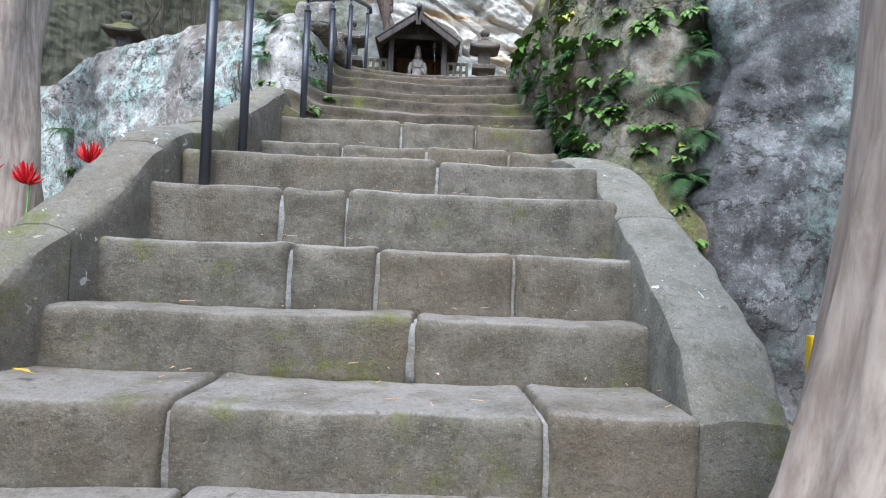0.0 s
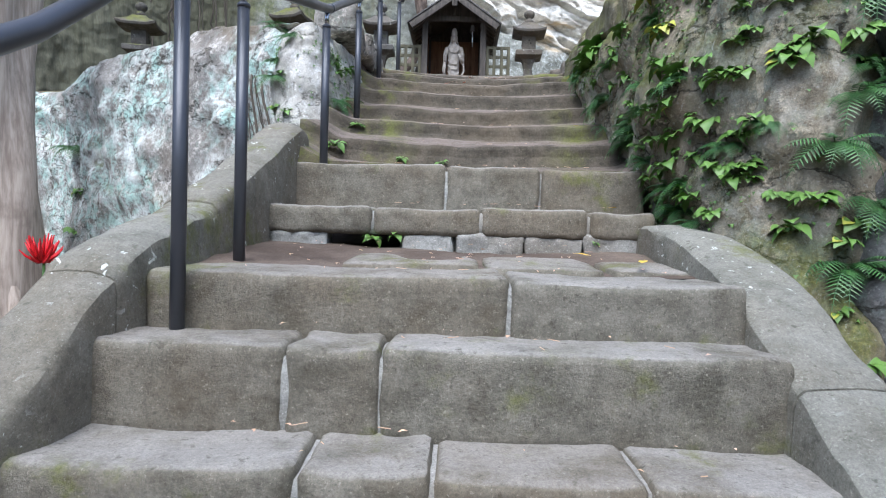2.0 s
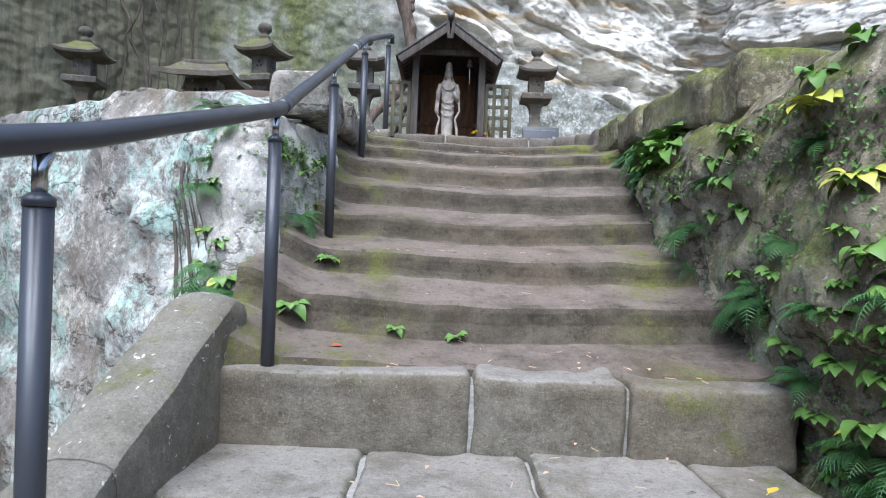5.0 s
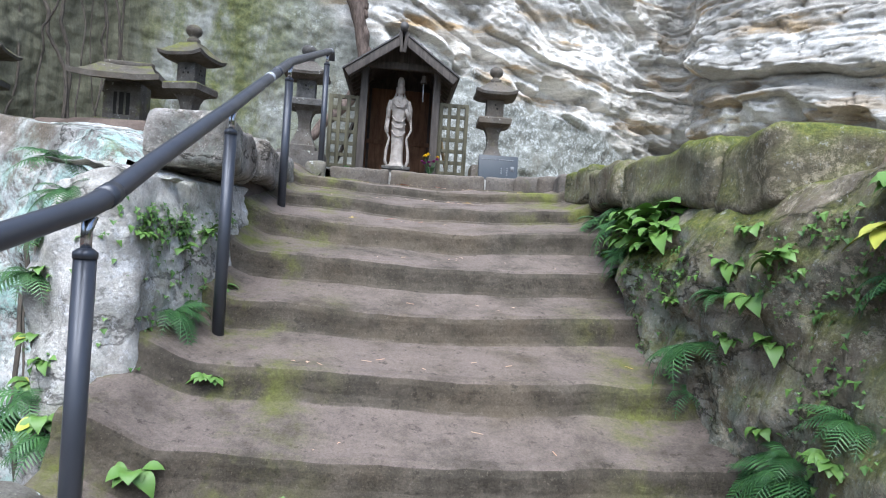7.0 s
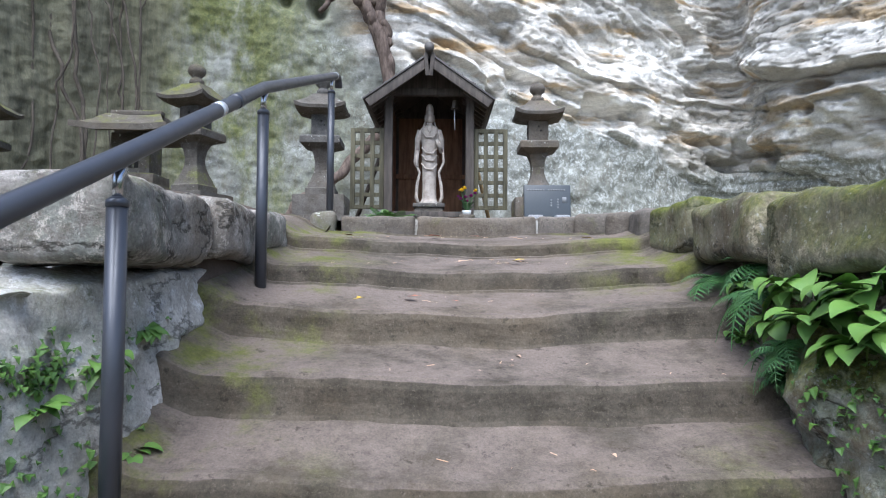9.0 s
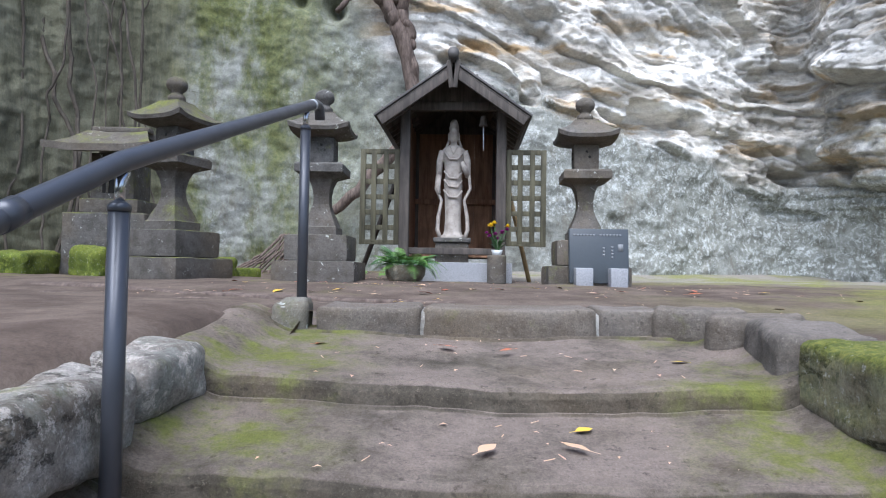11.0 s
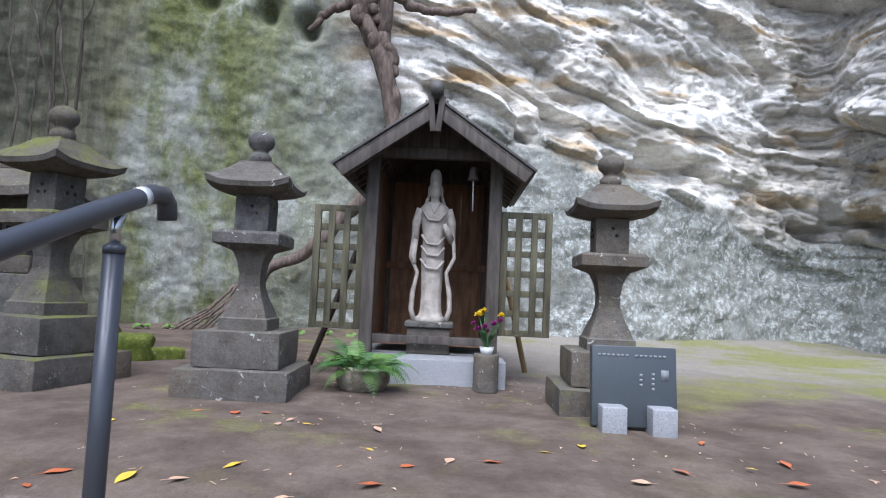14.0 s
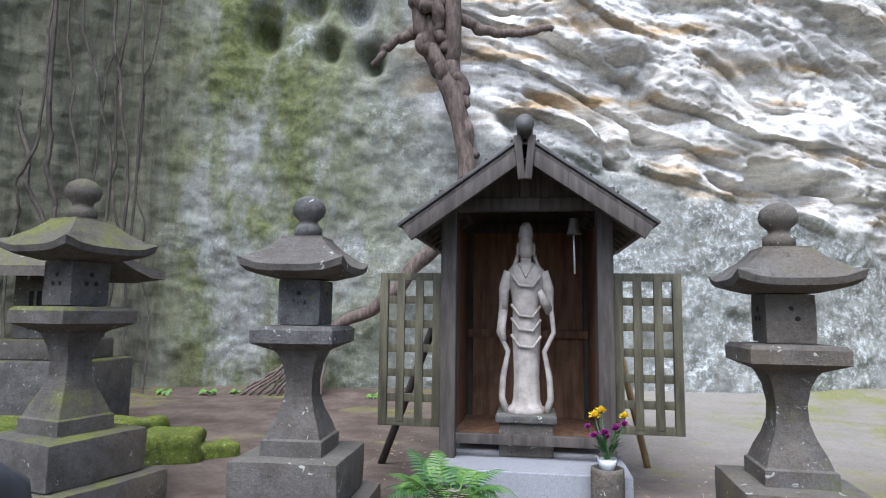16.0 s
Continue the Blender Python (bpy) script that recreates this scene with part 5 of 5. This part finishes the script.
def frond(bm, base, out, up, length, droop, pairs=14, width=0.24):
    """A fern frond: an arching midrib with paired leaflets."""
    side = out.cross(up).normalized()
    def at(t):
        return base + out * (length * t * (1 - 0.2 * droop * t)) + up * (length * (0.5 * t - droop * t * t))
    tube([at(i / 8) for i in range(9)], [0.004 * (1 - 0.7 * i / 8) for i in range(9)], 4, False, bm)
    for i in range(pairs):
        t = 0.12 + 0.88 * i / pairs
        p, d = at(t), (at(min(1, t + 0.05)) - at(t - 0.05)).normalized()
        ln = length * width * math.sin(math.pi * (0.15 + 0.85 * t) ** 0.75) + 0.008
        for s in (-1, 1):
            way = (side * s + d * 0.45).normalized()
            nrm = way.cross(d).normalized() * s
            w = ln * 0.15
            a, b = bm.verts.new(p - d * w * 0.5), bm.verts.new(p + d * w * 0.5)
            m1 = p + way * ln * 0.55 - up * ln * 0.10
            c1, c2 = bm.verts.new(m1 + d * w * 0.55), bm.verts.new(m1 - d * w * 0.35)
            e = bm.verts.new(p + way * ln - up * ln * 0.25)
            bm.faces.new((a, b, c1, c2))
            bm.faces.new((c2, c1, e))


def make_plant(kind, seed, size, material, label, category):
    """A clump rooted at the origin of a wall that faces -y: fern fronds or broad leaves, one part each."""
    r = random.Random(seed)
    t = thing(kind, label, category, (0, 0, -50))
    n = r.randint(9, 13)
    for k in range(n):
        a = math.pi * (-0.5 + (k + r.uniform(0.2, 0.8)) / n) * 1.15
        out = Vector((math.sin(a), -math.cos(a) * 0.9 - 0.15, r.uniform(-0.35, 0.35)))
        bm = bmesh.new()
        ln = size * r.uniform(0.65, 1.1)
        if kind == "fern":
            frond(bm, Vector((0, 0, 0)), out.normalized(), Vector((0, -0.2, 1)), ln, r.uniform(0.5, 1.0), 13)
            part("frond", bm, material, t)
        else:
            stem = Vector((0, -0.01, 0)) + out.normalized() * ln * 0.25 + Vector((0, 0, ln * 0.15))
            tube([(0, 0, 0), tuple(stem)], 0.004, 4, False, bm)
            leaf_blade(bm, stem, out, Vector((0, -0.35, 1)), ln, ln * r.uniform(0.45, 0.62), r.uniform(0.4, 0.9), 7, 0.05)
            part("leaf", bm, material if r.random() < 0.93 else LEAF_YELLOW, t)
    return t


PROTOS = {
    "fern": [make_plant("fern", 10 + k, 0.30, LEAF_DARK, "green fern with arching fronds growing from the rock", "fern") for k in range(4)],
    "broad": [make_plant("broad_leaved_plant", 20 + k, 0.12, LEAF, "bright green broad-leaved plant growing from the rock", "plant") for k in range(4)],
    "yellow": [make_plant("yellowing_plant", 30 + k, 0.125, LEAF_YELLOW, "yellowing broad-leaved plant hanging from the rock", "plant") for k in range(2)],
}
rp = random.Random(78)


def plant(kind, place, facing, scale):
    proto = PROTOS[kind][rp.randrange(len(PROTOS[kind]))]
    ang = math.degrees(math.atan2(facing.x, -facing.y))
    c = copy_thing(proto, pose(place.x - facing.x * 0.015, place.y - facing.y * 0.015, place.z, rp.uniform(-12, 12), rp.uniform(-15, 15), ang + rp.uniform(-20, 20)))
    c.scale = (scale,) * 3
    return tagged(c, group="plants on the rock banks")


RIGHT = [  # along the bank, height, kind, size
    (6.45, 3.45, "fern", 0.9), (6.2, 3.55, "fern", 1.0), (6.0, 3.78, "fern", 1.1), (5.85, 3.5, "broad", 0.9), (5.75, 3.72, "fern", 1.2), (5.6, 3.55, "broad", 1.2), (5.45, 3.65, "broad", 1.3), (5.35, 3.45, "broad", 1.5), (5.2, 3.55, "broad", 1.6), (5.1, 3.42, "broad", 1.5), (5.3, 3.52, "broad", 1.4), (5.15, 3.45, "broad", 1.4), (5.5, 3.5, "broad", 1.3), (5.0, 3.42, "broad", 1.3), (5.6, 3.42, "broad", 1.1), (5.7, 3.5, "fern", 1.2), (5.9, 3.6, "fern", 1.2),
    (5.5, 3.35, "fern", 0.9), (5.9, 3.3, "fern", 0.8), (5.6, 3.86, "fern", 1.1), (4.75, 2.98, "fern", 1.1), (4.85, 3.15, "broad", 0.6), (4.55, 3.35, "broad", 0.9), (4.4, 3.25, "broad", 1.1), (4.3, 3.1, "broad", 0.9), (4.45, 3.5, "broad", 0.7), (4.2, 3.38, "broad", 0.8),
    (4.2, 2.75, "fern", 1.1), (4.1, 2.68, "fern", 1.0), (4.3, 2.62, "fern", 0.9), (4.0, 2.85, "broad", 0.8), (3.95, 2.6, "broad", 0.8), (3.85, 2.45, "fern", 0.8), (3.75, 2.35, "broad", 0.8), (3.9, 3.55, "broad", 0.9), (3.8, 3.45, "yellow", 1.2), (3.75, 3.3, "yellow", 1.3), (3.7, 3.62, "broad", 0.8), (3.62, 3.2, "yellow", 1.0),
    (3.55, 3.45, "fern", 0.7), (3.5, 2.95, "broad", 1.0), (3.4, 2.85, "broad", 1.1), (3.35, 2.7, "broad", 1.0), (3.45, 2.55, "broad", 1.0), (3.5, 2.4, "broad", 1.1), (3.4, 2.3, "fern", 1.0), (3.6, 2.25, "fern", 0.9), (3.3, 2.45, "broad", 0.9), (3.25, 2.25, "broad", 1.0), (3.2, 2.6, "broad", 1.0), (3.15, 2.35, "broad", 1.0),
    (3.2, 2.9, "broad", 0.9), (3.1, 2.75, "broad", 1.0), (3.1, 2.15, "broad", 0.9), (3.3, 2.1, "fern", 0.8), (3.05, 2.5, "broad", 0.9), (3.7, 2.2, "broad", 0.8), (3.6, 2.7, "broad", 0.8), (3.3, 3.2, "broad", 0.8), (3.1, 3.15, "broad", 0.8), (3.02, 2.95, "broad", 0.8), (3.0, 1.95, "fern", 0.7), (3.1, 1.85, "broad", 0.7), (3.0, 2.3, "broad", 0.8)]
for k in range(44):
    y = rp.choice((rp.uniform(3.0, 3.9), rp.uniform(3.0, 3.6), rp.uniform(3.9, 4.6), rp.uniform(5.0, 6.3)))
    z = rp.uniform(1.95, 3.1) if y < 3.9 else rp.uniform(2.6, 3.5) if y < 4.6 else rp.uniform(3.25, 3.8)
    RIGHT.append((y, z, rp.choice(("fern", "broad", "broad")), rp.uniform(0.45, 0.85)))
for y, z, kind, size in RIGHT:
    place, facing = bank_spot("rock_bank_right", y + rp.uniform(-0.04, 0.04), z + rp.uniform(-0.04, 0.04))
    plant(kind, place, facing, size * rp.uniform(0.75, 1.0))
for k in range(34):
    x, z = rp.uniform(1.0, 1.55), rp.choice((rp.uniform(1.5, 2.4), rp.uniform(2.0, 2.9), rp.uniform(2.7, 3.4)))
    place, facing = bank_spot("rock_bank_right", x, z, "x")
    if place.y < 3.3:
        plant(rp.choice(("fern", "broad", "broad", "broad")), place, facing, rp.uniform(0.45, 0.95))
LEFT = [(4.95, 3.0, "fern", 0.8), (5.05, 3.25, "broad", 0.8), (5.25, 3.3, "broad", 1.0), (5.3, 3.1, "broad", 1.0), (5.35, 2.95, "fern", 0.9), (4.75, 3.3, "broad", 0.6), (4.7, 3.15, "broad", 0.6), (4.8, 2.75, "broad", 0.9), (4.65, 2.6, "broad", 0.9), (5.6, 3.28, "broad", 0.6), (4.6, 2.85, "broad", 0.7), (5.5, 3.4, "broad", 0.7)]
for y, z, kind, size in LEFT:
    place, facing = bank_spot("rock_bank_stairside", y, z)
    plant(kind, place, facing, size * rp.uniform(0.75, 0.95))
for x, z, kind, size in ((-1.66, 3.55, "fern", 0.7), (-1.7, 3.3, "fern", 0.6), (-1.62, 3.15, "fern", 0.7), (-1.6, 2.9, "broad", 0.6), (-1.55, 2.75, "fern", 0.8), (-1.45, 2.7, "broad", 0.8), (-1.6, 2.62, "fern", 0.8), (-1.4, 2.62, "fern", 0.7), (-1.3, 2.68, "broad", 0.8), (-1.25, 2.7, "fern", 0.8), (-1.7, 2.9, "broad", 0.5), (-1.5, 3.45, "fern", 0.6)):
    place, facing = bank_spot("rock_bank_stairside", x, z, "x")
    plant(kind, place, Vector((0.15, -1, 0)).normalized(), size)
for x, z, kind, size in ((-4.75, 2.4, "broad", 1.2), (-4.85, 2.9, "fern", 1.3), (-4.7, 1.9, "broad", 1.2), (-2.2, 2.2, "broad", 0.5), (-2.0, 1.9, "broad", 0.5)):
    place, facing = bank_spot("rock_bank_left", x, z, "x")
    plant(kind, place, Vector((0.1, -1, 0)).normalized(), size)
for x, y, z, kind, size in ((-0.68, 3.46, 1.99, "broad", 0.55), (-0.55, 3.46, 2.0, "broad", 0.5), (0.50, 3.44, 2.0, "broad", 0.3), (-0.35, 4.36, 2.5, "broad", 0.4), (-0.62, 4.37, 2.52, "broad", 0.45), (-1.08, 4.36, 2.6, "broad", 0.8), (-1.0, 4.75, 2.8, "broad", 0.6), (0.84, 4.8, 2.86, "fern", 0.7), (0.88, 5.1, 3.0, "broad", 0.5),
                              (-5.6, 15.6, 4.05, "broad", 1.2), (-5.0, 15.7, 4.05, "broad", 1.1), (-4.6, 15.8, 4.05, "broad", 1.0), (-2.6, 15.9, 4.05, "broad", 1.0), (-2.2, 15.95, 4.05, "broad", 0.9), (-1.8, 15.95, 4.05, "broad", 0.8)):
    plant(kind, Vector((x, y, z)), Vector((0, -1, 0)), size)
for k in ("fern", "broad", "yellow"):
    for proto in PROTOS[k]:
        for o in (*proto.children_recursive, proto):
            bpy.data.objects.remove(o)


def small_growth():
    """Countless tiny leaves on the banks."""
    r = random.Random(9)
    bm = bmesh.new()
    for bank, n, lo, hi, zl, zh in (("rock_bank_right", 3000, 2.55, 6.4, 1.6, 3.75), ("rock_bank_stairside", 700, 4.5, 5.6, 2.6, 3.5)):
        P, nr = BANKS[bank]
        face = P[: P.shape[0] // 2]
        pick = np.argwhere((face[:, :, 1] > lo) & (face[:, :, 1] < hi) & (face[:, :, 2] > zl) & (face[:, :, 2] < zh))
        clump = fbm(face[..., 1] * 2.2, face[..., 2] * 2.2, 3.0, 3)
        got = 0
        while got < n:
            i, j = pick[r.randrange(len(pick))]
            if clump[i, j] < 0.15 - 0.25 * (face[i, j, 2] < 2.6):
                if r.random() < 0.9:
                    continue
            got += 1
            p, nn = Vector(face[i, j]) + Vector((0, r.uniform(-0.03, 0.03), r.uniform(-0.03, 0.03))), Vector((nr[j, 0], nr[j, 1], 0))
            out = (nn + Vector((r.uniform(-0.8, 0.8), r.uniform(-0.8, 0.8), r.uniform(-0.5, 0.7)))).normalized()
            ln = r.uniform(0.015, 0.045)
            leaf_blade(bm, p, out, (Vector((0, 0, 1)) + nn * 0.5), ln, ln * 0.6, 0.8, 2)
    ob = new("small_leaves", bpy.data.meshes.new("small_leaves"))
    bm.to_mesh(ob.data)
    bm.free()
    ob.data.materials.append(LEAF)
    tagged(ob, "tiny green leaves scattered over the mossy banks", "foliage", kind="stuff")


small_growth()


def potted_fern():
    t = thing("potted_fern", "bushy green fern in a round mossy stone pot", "potted plant", (-0.86, 10.95, PLAZA))
    part("pot", lathe([(0.12, -0.02), (0.17, 0.02), (0.20, 0.07), (0.205, 0.13), (0.19, 0.165), (0.16, 0.155)], 24), ROCK_R, t, "rough round pot")
    r = random.Random(3)
    for k in range(44):
        a = 2 * math.pi * k / 44 + r.uniform(-0.15, 0.15)
        out = Vector((math.cos(a), math.sin(a), r.uniform(-0.1, 1.3))).normalized()
        bm = bmesh.new()
        frond(bm, Vector((0.12 * math.cos(a), 0.12 * math.sin(a), 0.15)), out, Vector((0, 0, 1)), r.uniform(0.24, 0.38), r.uniform(0.5, 1.1), 14)
        part("frond", bm, LEAF if k % 3 else LEAF_DARK, t)


potted_fern()
PURPLE = plain("purple_petal", (0.30, 0.02, 0.22), 0.6, 0, 0.2)
YELLOW_PETAL = plain("yellow_petal", (0.85, 0.62, 0.02), 0.6, 0, 0.1)
RED_PETAL = plain("red_petal", (0.75, 0.02, 0.03), 0.5, 0, 0.1)
FOIL = plain("clear_wrap", (0.6, 0.62, 0.62), 0.25, 0, 0.1)


def bloom(bm, c, r, petals, seed):
    q = random.Random(seed)
    for k in range(petals):
        a, e = 2 * math.pi * k * 0.381, math.pi * 0.5 * (1 - (k / petals) ** 0.6)
        out = Vector((math.cos(a) * math.cos(e), math.sin(a) * math.cos(e), math.sin(e)))
        leaf_blade(bm, c, out, Vector((0, 0, 1)) + out.orthogonal() * 0.1, r * q.uniform(0.8, 1.1), r * 0.45, 0.3, 3)


def flower_vase():
    t = thing("flower_vase", "stone flower vase with yellow and purple flowers", "vase", (0.07, 11.24, PLAZA))
    part("vase", lathe([(0.098, -0.02), (0.10, 0.0), (0.10, 0.26), (0.098, 0.285), (0.08, 0.288), (0.078, 0.25)], 24), LANTERN, t)
    part("wrap", lathe([(0.03, 0.25), (0.05, 0.30), (0.06, 0.34), (0.05, 0.335)], 14), FOIL, t, "clear wrapping round the stems")
    r = random.Random(12)
    for k, (x, z, rad, mat, pet) in enumerate(((-0.07, 0.58, 0.05, YELLOW_PETAL, 34), (-0.03, 0.61, 0.045, YELLOW_PETAL, 34), (0.11, 0.58, 0.042, YELLOW_PETAL, 34), (-0.08, 0.47, 0.042, PURPLE, 26), (-0.02, 0.49, 0.045, PURPLE, 26), (0.05, 0.51, 0.045, PURPLE, 26), (0.10, 0.54, 0.04, PURPLE, 26), (0.0, 0.45, 0.04, PURPLE, 26), (-0.11, 0.51, 0.035, PURPLE, 24))):
        y = r.uniform(-0.07, 0.05)
        bm = tube([(0, 0, 0.3), (x * 0.5, y * 0.5, 0.45), (x, y, z)], 0.004, 5)
        stem = part("stem", bm, LEAF_DARK, t)
        bm = bmesh.new()
        bloom(bm, Vector((x, y, z)), rad, pet, k)
        part("bloom", bm, mat, stem, "yellow bloom" if mat is YELLOW_PETAL else "purple bloom")
    for k in range(26):
        bm = bmesh.new()
        a = r.uniform(0, 6.28)
        leaf_blade(bm, Vector((0.02 * math.cos(a), 0.02 * math.sin(a), r.uniform(0.33, 0.45))), Vector((math.cos(a), math.sin(a), r.uniform(0.5, 1.6))), Vector((0, 0, 1)), r.uniform(0.08, 0.15), 0.028, 0.4, 4)
        part("leaf", bm, LEAF_DARK, t)


flower_vase()


def spider_lily(x, y, z, k):
    t = thing("red_flower", "bright red spider lily on a bare stem", "flower", (x, y, z), group="red flowers behind the kerb")
    stem = part("stem", tube([(0, 0, -0.9), (0.01, 0, 0)], 0.006, 6), LEAF, t)
    r = random.Random(k)
    for q in range(34):
        a, e = r.uniform(0, 6.28), r.uniform(-0.2, 1.2)
        pts = [Vector((0, 0, 0)) + Vector((math.cos(a) * math.cos(e), math.sin(a) * math.cos(e), math.sin(e))) * (0.075 * s) + Vector((0, 0, 0.04 * s * s)) for s in (0, 0.4, 0.8, 1.1)]
        part("petal", tube(pts, [0.004, 0.007, 0.006, 0.002], 4, False), RED_PETAL, t)


spider_lily(-1.98, 2.75, 1.86, 1)
spider_lily(-2.30, 2.72, 1.72, 2)
spider_lily(-2.65, 2.9, 1.80, 3)
spider_lily(-2.72, 2.95, 1.70, 4)

bar = thing("marker_post", "short bright yellow plastic marker post", "post", (1.265, 1.32, 0.53), -8)
part("bar", boxed(-0.028, 0.028, -0.02, 0.02, -0.05, 0.66, 0.006), YELLOW, bar)


# ---- fallen leaves ----
def fallen_leaf(x, y, z, size, material, turn, seed, label):
    r = random.Random(seed)
    bm = bmesh.new()
    leaf_blade(bm, Vector((-size / 2, 0, 0.004)), Vector((1, 0, 0)), Vector((0, 0, 1)), size, size * r.uniform(0.35, 0.55), r.uniform(0.2, 0.4), 6, 0.15)
    tube([(-size * 0.8, 0, 0.004), (-size / 2, 0, 0.006)], 0.0015, 4, True, bm)
    for v in bm.verts:
        v.co.z = 0.004 + (v.co.z - 0.004) * 0.3
    ob = new("fallen_leaf", bpy.data.meshes.new("fallen_leaf"))
    bm.to_mesh(ob.data)
    bm.free()
    ob.data.materials.append(material)
    ob.matrix_basis = pose(x, y, z, r.uniform(-8, 8), r.uniform(-8, 8), turn)
    tagged(ob, label, "leaf", "fallen leaves")


def step_level(y):
    zz = STEPS[0][1]
    for a, b in zip(STEPS, STEPS[1:] + [(99, 0)]):
        if a[0] <= y < b[0]:
            zz = a[1] + 0.45 * 0.07 * (y - a[0]) / 0.4
    return PLAZA - 0.012 - 0.075 * max(0.0, min(1.0, (9.5 - y) / 1.7)) if y > 7.95 else zz


TINT = {"r": (DRY_RED, "small curled red-brown fallen leaf"), "y": (DRY_YELLOW, "small bright yellow fallen leaf"), "p": (DRY_PALE, "small pale pink-brown fallen leaf")}
spots = [(-0.60, 5.14, "r", 0.15), (0.30, 5.12, "y", 0.13), (0.68, 5.0, "y", 0.14), (-0.21, 6.12, "r", 0.06), (-0.33, 6.1, "p", 0.045), (-1.47, 8.79, "y", 0.13), (-1.75, 8.82, "r", 0.12), (-0.51, 8.85, "r", 0.12), (-0.57, 9.3, "y", 0.08), (0.01, 9.21, "r", 0.1), (0.48, 9.54, "y", 0.1), (0.86, 9.22, "r", 0.1), (1.44, 9.42, "r", 0.1), (-1.12, 8.99, "y", 0.1), (-1.26, 8.81, "p", 0.1), (-0.38, 9.09, "r", 0.08), (-1.48, 9.46, "p", 0.1), (-1.13, 9.7, "p", 0.08), (-0.59, 9.71, "p", 0.1), (-0.19, 9.21, "p", 0.1), (0.34, 9.87, "p", 0.07), (0.82, 9.75, "p", 0.08), (-2.19, 9.9, "r", 0.08), (-0.85, 4.18, "r", 0.09), (-0.40, 6.25, "r", 0.08), (-0.60, 6.22, "y", 0.09), (-0.62, 6.30, "r", 0.06), (0.16, 6.80, "y", 0.07),
         (0.1, 6.65, "p", 0.1), (-0.15, 6.62, "p", 0.09), (-0.3, 7.5, "r", 0.1), (-0.05, 7.45, "r", 0.09), (-0.85, 7.5, "r", 0.1), (0.62, 7.3, "y", 0.08), (0.35, 2.95, "y", 0.07), (0.55, 2.75, "y", 0.08), (-0.1, 3.05, "p", 0.05), (0.5, 1.62, "p", 0.06), (-1.3, 1.2, "y", 0.07), (-0.2, 1.62, "y", 0.05), (0.62, 3.55, "y", 0.07), (0.3, 4.0, "p", 0.04)]
rl = random.Random(5)
for k in range(26):
    spots.append((rl.uniform(-2.3, 2.4), rl.uniform(8.0, 12.5) if k % 3 else rl.uniform(8.0, 9.4), rl.choice("rryypp"), rl.uniform(0.05, 0.11)))
for k, (x, y, c, size) in enumerate(spots):
    if y > 10.2 and -2.1 < x < 1.4:
        y = 8.2 + (y - 10.2) * 0.8
    fallen_leaf(x, y, step_level(y) + 0.012, size, TINT[c][0], rl.uniform(0, 360), k, TINT[c][1])
fallen_leaf(-1.42, 7.3, 3.925, 0.15, DRY_PALE, 60, 901, TINT["p"][1])


def litter():
    """Twigs and leaf crumbs too many to count."""
    r = random.Random(31)
    bm = bmesh.new()
    for k in range(900):
        x, y = r.uniform(-2.5, 3.0), r.uniform(8.0, 13.5)
        if k % 3 == 0:
            x, y = r.uniform(-1.0, 0.7), r.uniform(1.0, 7.7)
        z = step_level(y) + 0.012
        a, ln = r.uniform(0, 3.14), r.uniform(0.008, 0.035)
        d = Vector((math.cos(a), math.sin(a), 0))
        if k % 2:
            leaf_blade(bm, Vector((x, y, z)), d, Vector((0, 0, 1)), ln, ln * 0.5, 0.3, 2)
        else:
            tube([Vector((x, y, z)), Vector((x, y, z + 0.002)) + d * ln * 1.3], 0.0015, 4, True, bm)
    ob = new("leaf_litter", bpy.data.meshes.new("leaf_litter"))
    bm.to_mesh(ob.data)
    bm.free()
    ob.data.materials.append(DRY_PALE)
    tagged(ob, "pale twigs and leaf crumbs strewn on the ground", "litter", kind="stuff")


litter()
